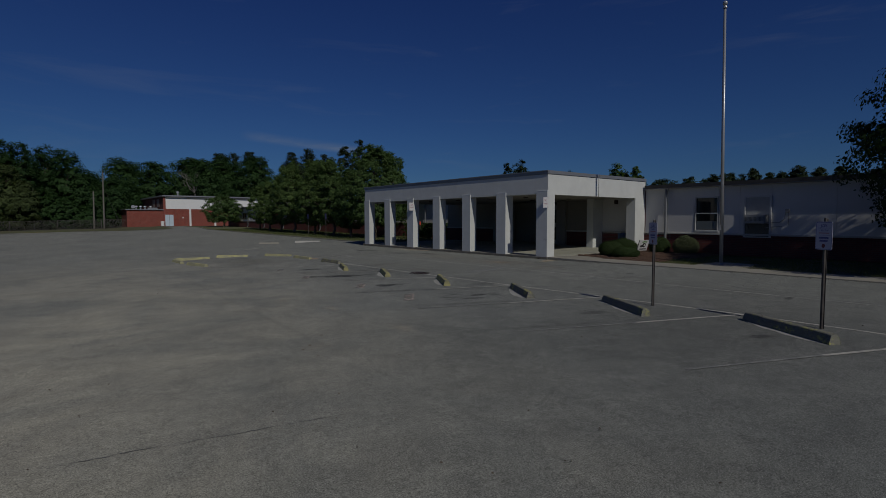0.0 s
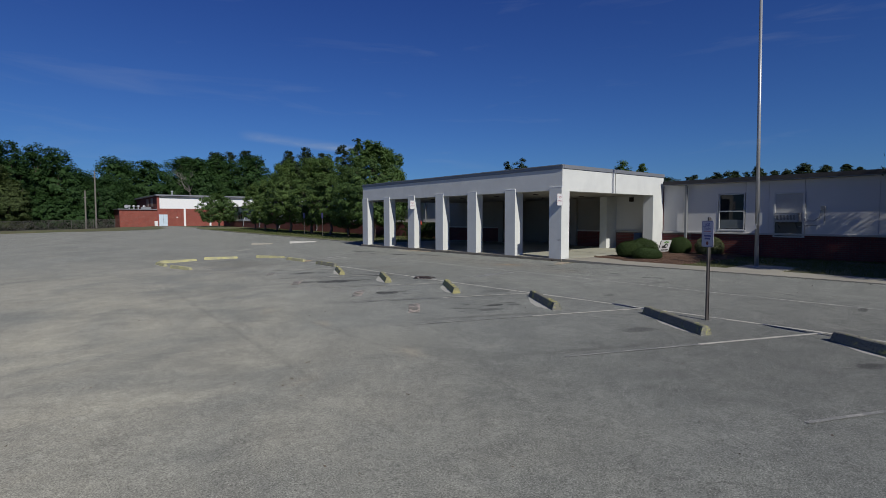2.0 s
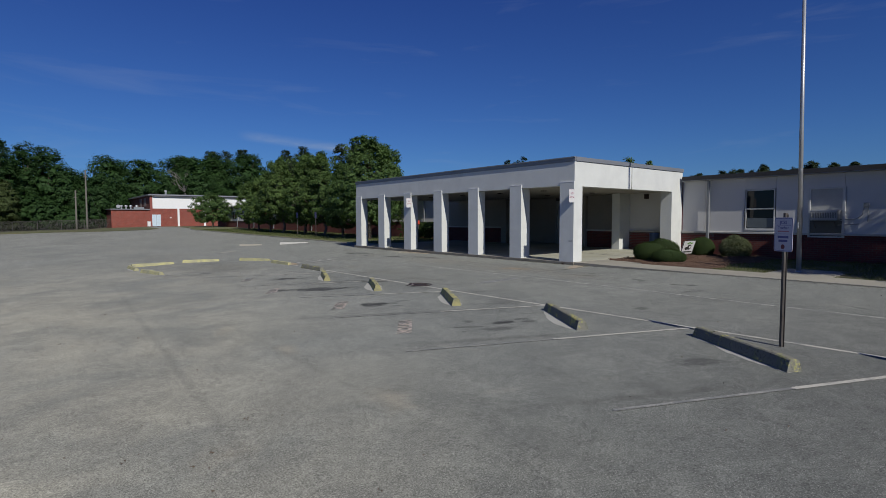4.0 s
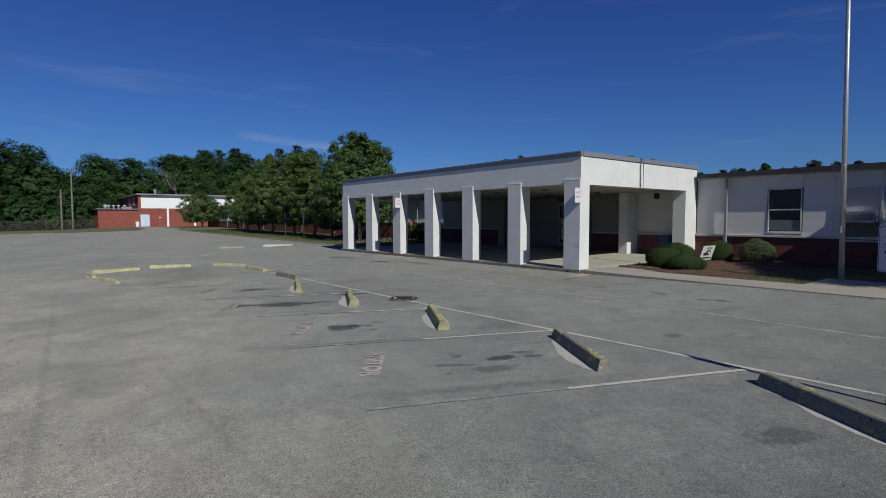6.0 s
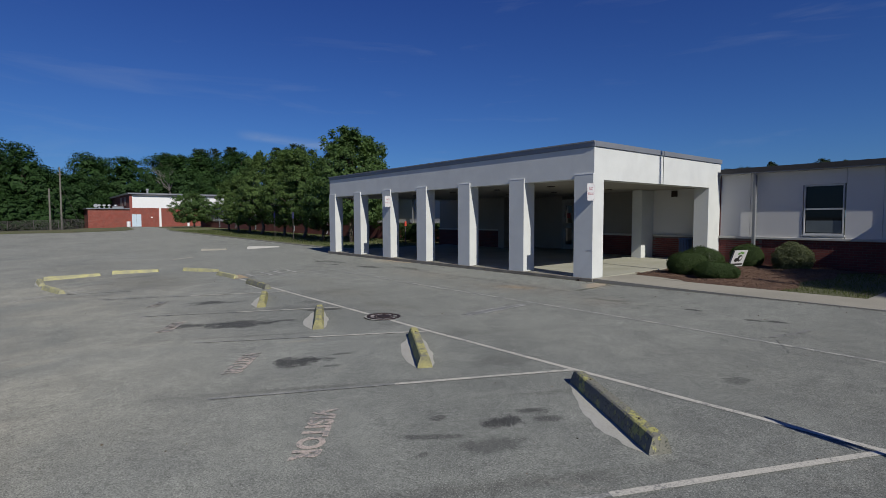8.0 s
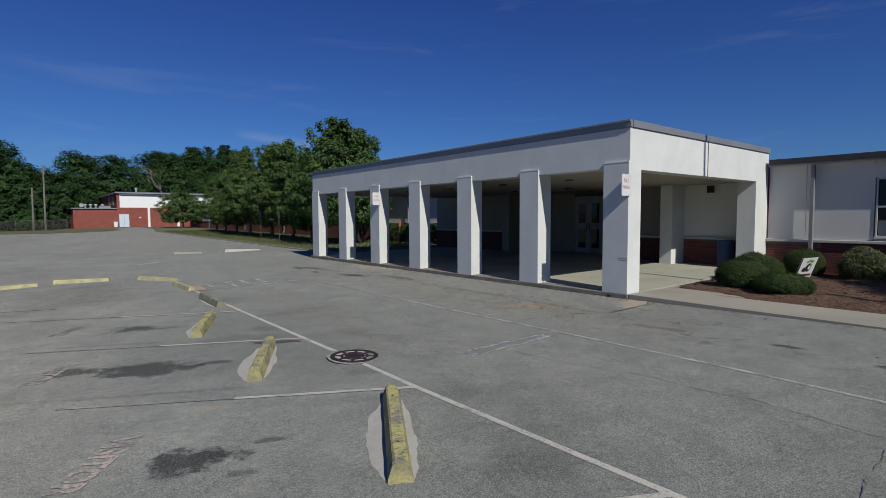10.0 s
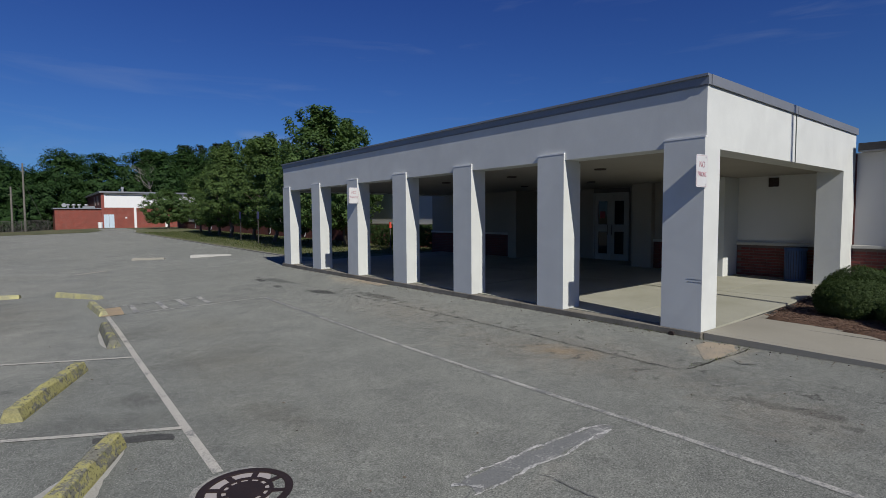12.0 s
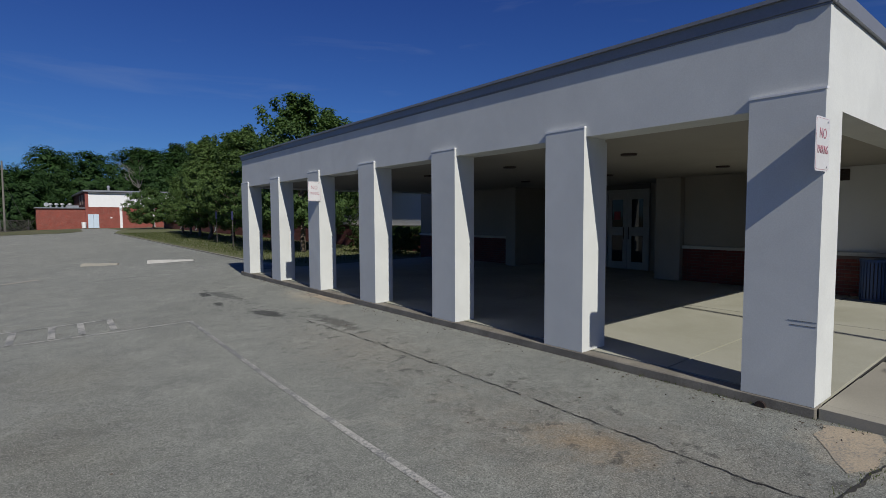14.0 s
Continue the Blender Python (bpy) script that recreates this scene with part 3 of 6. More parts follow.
far = [-1600, -700, -300, -150, -80]
xs = far + list(range(-60, 61, 6)) + [80, 150, 300, 700, 1600]
ys = far + list(range(-60, 151, 6)) + [200, 300, 700, 1600]
tagged(part("ground", sheet(xs, ys, -0.06, height), TURF, smooth=True), "patchy grass and bare soil around the car park", "ground", kind="structure")
xs = [-46 + 2.75 * i for i in range(17)] + [0.7 * i for i in range(22)] + [15.4, 15.75, 16.1, 16.45, 16.8, 17.06, 17.14, 18.2, 19.4, 20.9]
ys = [-30 + 2.0 * i for i in range(15)] + [0.8 * i for i in range(46)] + [38.0 + 2.4 * i for i in range(27)]
lot = sheet(xs, ys, 0.0, lambda x, y: height(x, y) - (0.25 if x > 17.1 and y < 29.0 else 0.0))
tagged(part("road", lot, TARMAC, smooth=True), "worn grey asphalt car park, dusty, cracked and oil-stained", "car park", kind="structure")

# ---- pavement and beds ----
FLOOR = 0.25


def walk_top(x, y):
    return max(0.19 + 0.055 * min(1.0, max(0.0, (y - 8.5) / 5.8)), height(17.0, y) + 0.03)


def slab(outline, low, top, cuts=1):
    """A flat piece of any outline, its top following a height function."""
    bm = bmesh.new()
    a = [bm.verts.new((x, y, top(x, y) if callable(top) else top)) for x, y in outline]
    b = [bm.verts.new((x, y, low)) for x, y in outline]
    bm.faces.new(a)
    for i in range(len(a)):
        bm.faces.new((a[i - 1], b[i - 1], b[i], a[i]))
    bmesh.ops.recalc_face_normals(bm, faces=bm.faces)
    return bm


kerb = thing("kerb", "low dirty concrete kerb along the pavement", "kerb", kind="structure")
ends = [-30.0, -24.0, -18.0, -12.0, -6.0, -2.0, 1.0, 4.0, 7.0, 10.0, 12.2, 14.27]
for a, b in zip(ends, ends[1:]):
    part("kerb_stone", slab([(17.0, a + 0.006), (17.1455, a + 0.006), (17.1455, b), (17.0, b)], -0.3, lambda x, y: walk_top(x, y) - 0.001), CONCRETE, kerb)
pavement = thing("pavement", "pale concrete pavement slabs with narrow joints", "pavement", kind="structure")
for a, b in zip(ends, ends[1:]):
    part("slab", slab([(17.146, a + 0.012), (18.35, a + 0.012), (18.35, b), (17.146, b)], -0.3, walk_top), CONCRETE, pavement)
apron = thing("apron", "pale concrete apron leading under the canopy", "pavement", kind="structure")
part("slab", slab([(18.362, 12.5), (18.75, 12.9), (19.1, 13.75), (19.35, 14.27), (18.362, 14.27)], -0.3, 0.236), CONCRETE, apron)
part("slab", slab([(18.362, 7.2), (20.3, 7.2), (20.3, 8.75), (18.362, 8.75)], -0.3, 0.222), CONCRETE, apron)


def floor_top(x, y):
    """The canopy floor rises gently from the kerb to the wall."""
    return FLOOR + 0.009 * (x - 17.16)


floor = thing("floor", "bare concrete floor slabs with dark joints under the canopy", "floor", kind="structure")
fx = [17.16, 21.18, 24.6, 27.0]
fy = [14.285, 15.74, 17.6, 20.2, 22.7, 25.2, 27.6, 29.9]
for a, b in zip(fx, fx[1:]):
    for c, d in zip(fy, fy[1:]):
        part("slab", slab([(a + 0.02, c + 0.02), (b, c + 0.02), (b, d), (a + 0.02, d)], -0.2, floor_top), FLOOR_SLAB, floor)
part("joint_bed", slab([(17.16, 14.3), (27.0, 14.3), (27.0, 29.9), (17.16, 29.9)], -0.25, lambda x, y: floor_top(x, y) - 0.035), JOINT, floor)
part("kerb_edge", boxed(16.965, 14.285, -0.3, 17.158, 29.9, FLOOR - 0.006, 0.012), KERB, floor, "dirty chipped kerb edge")
part("drain_pipe", tube(bmesh.new(), (16.93, 14.72, 0.155), (16.99, 14.72, 0.155), 0.045, n=12), IRON, floor, "small dark drain outlet")


def bed(name, label, category, outline, z, mat, bumpy=0.0, seed=0, step=0.3):
    """A planted surface: a fine grid clipped to an outline, gently uneven."""
    bm = bmesh.new()
    vs = [bm.verts.new((x, y, 0)) for x, y in outline]
    bm.faces.new(vs)
    x0, x1 = min(x for x, y in outline), max(x for x, y in outline)
    y0, y1 = min(y for x, y in outline), max(y for x, y in outline)
    for axis, lo, hi in ((0, x0, x1), (1, y0, y1)):
        n = int((hi - lo) / step)
        for i in range(1, n):
            co, no = [0, 0, 0], [0, 0, 0]
            co[axis], no[axis] = lo + (hi - lo) * i / n, 1
            bmesh.ops.bisect_plane(bm, geom=bm.verts[:] + bm.edges[:] + bm.faces[:], plane_co=co, plane_no=no)
    for v in bm.verts:
        rim = bumpy if not v.is_boundary else 0.0
        v.co.z = (z(v.co.x, v.co.y) if callable(z) else z) + rim * noise.noise((v.co.x * 1.3 + seed, v.co.y * 1.3, seed)) + rim * 0.6
    return tagged(part(name, bm, mat, smooth=True), label, category, kind="structure")


MULCH_EDGE = [(18.8, 14.12), (18.72, 13.5), (18.45, 12.4), (18.38, 11.2), (18.4, 10.4), (19.3, 10.2), (20.6, 10.6), (22.0, 10.2), (23.6, 10.5), (24.6, 10.0), (24.6, 14.26), (23.6, 14.26), (20.8, 14.27), (19.5, 14.22)]
bed("mulch_bed", "reddish-brown pine mulch bed against the brick wall", "mulch bed", MULCH_EDGE, 0.200, MULCH, 0.085, 3, 0.22)
bed("lawn", "thin shaded grass strip in front of the brick wall", "lawn", [(18.355, -30), (24.6, -30), (24.6, 13.9), (18.355, 13.9)], lambda x, y: 0.185 + 0.03 * min(1.0, max(0.0, (9.0 - y) / 3.0)), TURF, 0.03, 5, 0.8)


def verge_top(x, y):
    return height(18, y) + 0.06


bed("verge", "grass verge under the tree row with a low kerb", "verge", [(18.85, 34.0), (19.2, 30.1), (27.0, 30.1), (27.0, 100.0), (26.0, 101.0), (22.5, 94.0), (20.0, 84.0), (18.8, 76.0)], verge_top, TURF_VERGE, 0.04, 8, 1.1)
vk = thing("kerb", "low concrete kerb along the grass verge", "kerb", kind="structure")
pts = [(19.1, 30.0), (18.75, 34.0), (18.75, 44.0), (18.75, 54.0), (18.75, 64.0), (18.75, 76.0), (19.9, 84.0), (22.4, 94.1)]
for (a, b), (c, d) in zip(pts, pts[1:]):
    part("kerb_stone", slab([(a, b), (c, d), (c + 0.16, d), (a + 0.16, b)], -0.4, lambda x, y: height(18, y) + 0.05), CONCRETE, vk)
bed("grass_bank", "rough mown grass between the car park and the fence", "grass", [(-40, 94), (-12, 93.6), (-3.5, 93.4), (0.5, 92.2), (4.5, 92.8), (7.6, 90.2), (10.8, 88.4), (15.4, 86.2), (17.0, 88.5), (17.6, 104.0), (-40, 112)], lambda x, y: height(x, y) + 0.02, TURF_LIT, 0.12, 2, 2.0)

# ---- entrance canopy ----
canopy = thing("entrance_canopy", "white stucco entrance canopy on seven square columns", "canopy", at=pose(17, 14.3, 0))
inv = canopy.matrix_basis.inverted()


def on_canopy(name, bm, mat, label="", smooth=False):
    bmesh.ops.transform(bm, matrix=inv, verts=bm.verts)
    return part(name, bm, mat, canopy, label, smooth)


STEP, WIDE, BEAM, TOP = 2.462, 0.607, 2.90, 3.915
for i in range(7):
    y = 14.3 + STEP * i
    bm = bmesh.new()
    back_edge = [(17.46, 0.245), (17.46, BEAM), (17.42, BEAM), (17.42, BEAM + 0.035)] if i < 2 else [(17.39, 0.245), (17.39, BEAM + 0.035)]
    side = [(16.975, 0.245)] + back_edge + [(17.01, BEAM + 0.035), (17.01, 3.04), (16.975, 3.04)]
    prism(bm, [(-x, z) for x, z in side], y, y + WIDE, pose(0, 0, 0, 0, 0, 90))
    bmesh.ops.recalc_face_normals(bm, faces=bm.faces)
    on_canopy("column", bm, STUCCO)
    # whiter strip: the sunlit ledge of the column head, put into the colour
    on_canopy("cap", boxed(16.97, y - 0.004, 3.04, 17.03, y + WIDE + 0.004, 3.062), WHITE_PAINT, "cap strip painted whiter for the sunlit column head")
on_canopy("column", boxed(23.70, 14.3, 0.2, 24.6, 14.8, BEAM), STUCCO)
on_canopy("front_beam", boxed(17.01, 14.3, BEAM + 0.035, 17.42, 29.68, 3.770), STUCCO)
on_canopy("side_beam", boxed(17.42, 14.3, BEAM, 24.6, 14.7, 3.770), STUCCO)
on_canopy("back_beam", boxed(17.42, 29.28, BEAM, 24.6, 29.68, 3.770), STUCCO)
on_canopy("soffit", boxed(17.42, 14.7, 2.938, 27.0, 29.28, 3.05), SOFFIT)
on_canopy("roof_deck", boxed(17.05, 14.34, 3.773, 24.58, 29.64, 3.87), ROOFING)
fl = [14.27, 18.0, 22.2, 26.2, 29.71]
for a, b in zip(fl, fl[1:]):
    on_canopy("front_flashing", boxed(16.984, a + 0.004, 3.772, 17.07, b, TOP), FLASHING)
for a, b in ((17.075, 18.9), (18.905, 20.571), (20.589, 24.62)):
    on_canopy("side_flashing", boxed(a, 14.265, 3.772, b, 14.37, TOP), FLASHING)
on_canopy("drip_edge", boxed(16.998, 14.29, 3.752, 17.0085, 29.68, 3.770), FLASHING)
for a, b in zip(fl, fl[1:]):
    on_canopy("roof_lip", boxed(16.952, a + 0.004, 3.883, 16.9835, b, TOP + 0.004), FLASHING)
on_canopy("back_flashing", boxed(17.075, 29.62, 3.772, 24.62, 29.71, TOP), FLASHING)
on_canopy("joint_strip", boxed(20.572, 14.286, BEAM - 0.008, 20.588, 14.31, TOP + 0.01), plain("joint_cover", (0.10, 0.115, 0.105), 0.6))
for x, y in ((19.05, 17.42), (22.4, 17.4), (19.05, 20.0), (22.4, 20.0), (19.05, 22.6), (22.4, 22.6), (19.05, 25.2), (19.05, 27.6)):
    bm = bmesh.new()
    tube(bm, (x, y, 2.937), (x, y, 2.91), 0.13, 0.12, 20)
    on_canopy("downlight", bm, IRON, "dark unlit recessed downlight")


def letters(text, size, m, mat, name="lettering", parent=None, label="", thick=0.0015, aspect=1.0, bold=0.0):
    """Raised lettering made into a mesh of its own."""
    c = bpy.data.curves.new(name, "FONT")
    c.body, c.size, c.align_x, c.align_y, c.extrude, c.resolution_u, c.offset = text, size, "CENTER", "CENTER", thick, 3, bold
    tmp = bpy.data.objects.new(name, c)
    me = bpy.data.meshes.new_from_object(tmp)
    bpy.data.objects.remove(tmp)
    me.transform(m @ Matrix.Diagonal((aspect, 1, 1, 1)))
    me.materials.append(mat)
    ob = new(name, me)
    if parent:
        ob.parent = parent
    if label:
        ob["label"] = label
    return ob


def rounded_plate(w, h, r=0.035, thick=0.004):
    """An upright sign plate facing -y, its middle at the origin."""
    bm = bmesh.new()
    pts = []
    for cx, cz, a0 in ((w / 2 - r, h / 2 - r, 0), (-w / 2 + r, h / 2 - r, 90), (-w / 2 + r, -h / 2 + r, 180), (w / 2 - r, -h / 2 + r, 270)):
        for k in range(5):
            a = radians(a0 + 22.5 * k)
            pts.append((cx + r * math.cos(a), cz + r * math.sin(a)))
    f = [bm.verts.new((x, -thick / 2, z)) for x, z in pts]
    b = [bm.verts.new((x, thick / 2, z)) for x, z in pts]
    bm.faces.new(f)
    bm.faces.new(b[::-1])
    for i in range(len(pts)):
        bm.faces.new((f[i - 1], b[i - 1], b[i], f[i]))
    bmesh.ops.recalc_face_normals(bm, faces=bm.faces)
    return bm


for z, y0, y1 in ((1.005, 14.306, 14.53), (0.965, 14.306, 14.51)):
    on_canopy("hair_crack", boxed(16.972, y0, z, 16.978, y1, z + 0.0022), JOINT)

for i, z in ((0, 2.555), (4, 2.57)):
    y = 14.3 + STEP * i
    s = thing("no_parking_sign", "white no parking sign with red letters on a column", "sign", "no parking signs", at=pose(16.86, y - 0.014, z, 0, 0, -3))
    part("plate", rounded_plate(0.31, 0.455), SIGN_BACK, s)
    part("border", rounded_plate(0.285, 0.43, 0.03, 0.0052), RED_INK, s, "thin red border line")
    part("face", rounded_plate(0.278, 0.423, 0.028, 0.0066), SIGN_BACK, s)
    up = pose(0, -0.0045, 0, 90, 0, 0)
    letters("NO", 0.125, Matrix.Translation((0, 0, 0.085)) @ up, RED_INK, "lettering", s, "faded red letters", aspect=0.8, bold=-0.0008)
    letters("PARKING", 0.10, Matrix.Translation((0, 0, -0.05)) @ up, RED_INK, "lettering", s, "faded red letters", aspect=0.56, bold=-0.0008)
    part("bolt", tube(bmesh.new(), (0.1, -0.008, 0.19), (0.1, 0.012, 0.19), 0.008, n=8), ALUMINIUM, s)
    part("bolt", tube(bmesh.new(), (0.1, -0.008, -0.19), (0.1, 0.012, -0.19), 0.008, n=8), ALUMINIUM, s)

# ---- school wall beside the canopy ----
WALL = 24.62


def wall_run(name, x, y0, y1, label, top=3.35, brick=1.13, seams=(), low=0.0, paint=None):
    w = thing(name, label, "wall", kind="structure")
    cut = [y0, *seams, y1]
    for a, b in zip(cut, cut[1:]):
        part("panel", boxed(x, a + 0.004, brick + 0.08, x + 0.25, b - 0.004, top), paint or PANEL, w)
    part("brick_base", boxed(x - 0.03, y0, low, x + 0.25, y1, brick), BRICK_Y, w, "dark red brick base")
    part("ledge", boxed(x - 0.09, y0, brick, x + 0.25, y1, brick + 0.08, 0.01), LEDGE, w, "pale concrete ledge")
    return w


WIN = (10.68, 11.72, 1.33, 2.87)
south = wall_run("wall_south", WALL, -30, 10.64, "white panel wall over a dark red brick base", seams=(-24, -18, -12, -6, -2, 2.0, 6.2, 8.5, 9.75))
for a, b, c, d in ((11.76, 13.3, 1.21, 3.35), (13.308, 16.83, 1.21, 3.35), (10.648, 11.752, 1.21, 1.31), (10.648, 11.752, 2.90, 3.35)):
    part("panel", boxed(WALL, a, c, WALL + 0.25, b, d), PANEL, south)
part("brick_base", boxed(WALL - 0.03, 10.64, 0.0, WALL + 0.25, 12.9, 1.13), BRICK_Y, south, "dark red brick base")
part("mortar_bed", boxed(WALL - 0.02, 12.9, 0.0, WALL + 0.25, 16.83, 1.13), MORTAR, south, "grey mortar joints")
part("ledge", boxed(WALL - 0.09, 10.64, 1.13, WALL + 0.25, 16.83, 1.21, 0.01), LEDGE, south, "pale concrete ledge")
part("panel_trim", boxed(WALL - 0.012, 10.64, 2.90, WALL - 0.001, 11.76, 3.24), PANEL, south)

win = thing("window_1", "white-framed sash window with dark glass", "window", kind="structure")
a, b, c, d = WIN
for y0, y1, z0, z1 in ((a - 0.005, a + 0.03, c - 0.02, d + 0.02), (b - 0.03, b + 0.005, c - 0.02, d + 0.02), (a + 0.03, b - 0.03, d - 0.03, d + 0.02), (a + 0.03, b - 0.03, c - 0.02, c + 0.03), (a + 0.03, b - 0.03, 2.10, 2.15)):
    part("frame", boxed(WALL - 0.02, y0, z0, WALL + 0.12, y1, z1), WINDOW_FRAME, win)
part("pane", boxed(WALL + 0.06, a + 0.03, 2.15, WALL + 0.07, b - 0.03, d - 0.03), GLASS_DARK, win)
part("pane", boxed(WALL + 0.04, a + 0.03, c + 0.03, WALL + 0.05, b - 0.03, 2.10), GLASS_DARK, win)
part("blind", boxed(WALL + 0.022, a + 0.055, c + 0.055, WALL + 0.034, b - 0.055, 1.76), plain("window_film", (0.12, 0.14, 0.15), 0.2), win, "pale film over the lower pane")
part("sill", boxed(WALL - 0.07, a - 0.05, c - 0.06, WALL + 0.1, b + 0.05, c - 0.02), WINDOW_FRAME, win)

pipe = thing("downpipe", "grey painted downpipe with an elbow at the foot", "downpipe")
part("pipe", boxed(24.43, 13.07, 0.42, 24.53, 13.17, 3.31, 0.012), PAINTED_PIPE, pipe)
part("outlet", boxed(24.40, 13.08, 3.26, 24.45, 13.16, 3.35, 0.01), PAINTED_PIPE, pipe)
part("elbow", prism(bmesh.new(), [(-0.045, 0.0), (0.045, 0.0), (0.045, 0.1), (-0.045, 0.1)], 0, 0.34, pose(24.51, 13.12, 0.42, 0, 50, 180) @ pose(0, 0, -0.05)), PAINTED_PIPE, pipe)

ac = thing("air_conditioner", "weathered window air conditioner in a painted metal infill", "air conditioner", at=pose(24.62, 9.0, 1.0))
AC_DARK = plain("ac_lower_panel", (0.075, 0.072, 0.062), 0.35)
AC_PANEL = plain("ac_panel", (0.36, 0.365, 0.355), 0.6)
part("infill", boxed(-0.03, -0.46, 1.02, -0.002, 0.50, 1.80), AC_PANEL, ac)
part("lower_panel", boxed(-0.045, -0.46, 0.10, -0.002, 0.50, 0.66), AC_DARK, ac, "dark stained lower panel")
for y0, y1, z0, z1 in ((-0.54, -0.46, 0.05, 1.86), (0.50, 0.56, 0.05, 1.86), (-0.46, 0.50, 1.80, 1.86), (-0.46, 0.50, 0.05, 0.10)):
    part("frame", boxed(-0.075, y0, z0, -0.002, y1, z1, 0.004), WINDOW_FRAME, ac)
case = part("case", boxed(-0.40, -0.40, 0.67, -0.002, 0.42, 1.01, 0.012), AC_PANEL, ac)
part("grille", boxed(-0.408, -0.36, 0.76, -0.401, 0.38, 0.95), plain("grille_dark", (0.13, 0.13, 0.12), 0.6), case)
for i in range(15):
    y = -0.34 + 0.0495 * i
    part("fin", boxed(-0.416, y, 0.76, -0.406, y + 0.016, 0.95), AC_PANEL, case)
part("top_trim", boxed(-0.405, -0.41, 1.012, -0.05, 0.43, 1.03), WINDOW_FRAME, case)
for y in (-0.30, 0.32):
    part("bracket", tube(bmesh.new(), (-0.36, y, 0.66), (-0.05, y, 0.40), 0.012, n=6), STEEL_POST, ac)
cond = thing("conduit", "grey electrical conduit looping along the wall", "conduit")
for p, q in (((24.56, 8.66, 1.70), (24.56, 8.15, 1.72)), ((24.56, 8.15, 1.72), (24.56, 7.97, 1.86)), ((24.56, 7.97, 1.86), (24.56, 7.93, 2.18)), ((24.56, 7.82, 2.18), (24.56, 7.82, 1.62)), ((24.56, 8.66, 1.50), (24.56, 8.05, 1.55))):
    part("run", tube(bmesh.new(), p, q, 0.013, n=8), PAINTED_PIPE, cond)
part("junction_box", boxed(24.54, 7.80, 2.13, 24.615, 7.95, 2.28, 0.006), PAINTED_PIPE, cond)

roof = thing("roof", "dark low-slope roof edge with a pale gutter", "roof", kind="structure")
part("deck", boxed(24.35, -30, 3.46, 45, 14.2, 3.55), ROOFING, roof)
part("gutter", boxed(24.35, -30, 3.355, 24.395, 14.2, 3.385, 0.006), FLASHING, roof, "pale metal drip edge")
part("fascia", boxed(24.34, -30, 3.387, 24.395, 14.2, 3.458), ROOFING, roof, "dark roof edge strip")
part("eave", boxed(24.40, -30, 3.355, 24.67, 14.2, 3.43), PANEL, roof)
part("ridge_cap", boxed(26.4, -30, 3.55, 45, 5.6, 3.86), ROOFING, roof)
part("corner_trim", boxed(24.602, 14.265, 1.22, 24.617, 14.296, 3.34), BRICK_Y, roof, "narrow red trim beside the canopy")

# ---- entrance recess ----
# recess walls and the two rear piers use the tone darkened for shade
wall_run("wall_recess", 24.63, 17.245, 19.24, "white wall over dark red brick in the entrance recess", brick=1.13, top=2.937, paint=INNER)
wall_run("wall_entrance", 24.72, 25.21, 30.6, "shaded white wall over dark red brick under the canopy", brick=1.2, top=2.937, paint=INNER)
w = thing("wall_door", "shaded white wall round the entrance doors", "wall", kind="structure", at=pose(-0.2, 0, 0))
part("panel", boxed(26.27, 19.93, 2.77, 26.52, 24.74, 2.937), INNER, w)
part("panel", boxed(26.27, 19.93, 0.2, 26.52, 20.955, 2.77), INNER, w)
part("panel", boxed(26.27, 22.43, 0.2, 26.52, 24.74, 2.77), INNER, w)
part("transom", boxed(26.235, 20.96, 2.775, 26.268, 22.43, 2.93), plain("dark_transom", (0.03, 0.028, 0.026), 0.4), w, "dark transom band")
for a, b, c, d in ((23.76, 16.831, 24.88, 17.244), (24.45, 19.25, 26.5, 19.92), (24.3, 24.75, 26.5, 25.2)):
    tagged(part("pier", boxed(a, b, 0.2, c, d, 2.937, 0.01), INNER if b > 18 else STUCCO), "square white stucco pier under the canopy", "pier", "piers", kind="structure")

door = thing("door_1", "white double entrance doors with glass panels, closed", "door", kind="structure", at=pose(-0.2, 0, 0))
part("frame", boxed(26.200, 20.955, 0.32, 26.290, 21.022, 2.770), DOOR_SHADED, door)
part("frame", boxed(26.200, 22.362, 0.32, 26.290, 22.429, 2.770), DOOR_SHADED, door)
part("frame", boxed(26.200, 21.022, 2.670, 26.290, 22.362, 2.770), DOOR_SHADED, door)
for y0, y1 in ((21.027, 21.687), (21.697, 22.357)):
    leaf = part("leaf", boxed(26.230, y0, 0.33, 26.270, y0 + 0.14, 2.665), DOOR_SHADED, door)
    for q in ((y1 - 0.14, y1, 0.33, 2.665), (y0 + 0.14, y1 - 0.14, 0.33, 0.55), (y0 + 0.14, y1 - 0.14, 1.36, 1.62), (y0 + 0.14, y1 - 0.14, 2.470, 2.665)):
        part("rail", boxed(26.230, q[0], q[2], 26.270, q[1], q[3]), DOOR_SHADED, leaf)
    part("pane", boxed(26.245, y0 + 0.14, 0.55, 26.255, y1 - 0.14, 1.36), GLASS_DARK, leaf)
    part("pane", boxed(26.245, y0 + 0.14, 1.62, 26.255, y1 - 0.14, 2.470), GLASS_DARK, leaf)
    y = y1 - 0.08 if y0 < 21.6 else y0 + 0.08
    part("handle", tube(bmesh.new(), (26.170, y, 1.25), (26.170, y, 1.62), 0.014, n=8), IRON, leaf)
part("notice", boxed(26.234, 21.931, 1.85, 26.242, 22.142, 2.1), plain("red_notice", (0.3, 0.03, 0.04), 0.6), door, "small red notice on the glass")

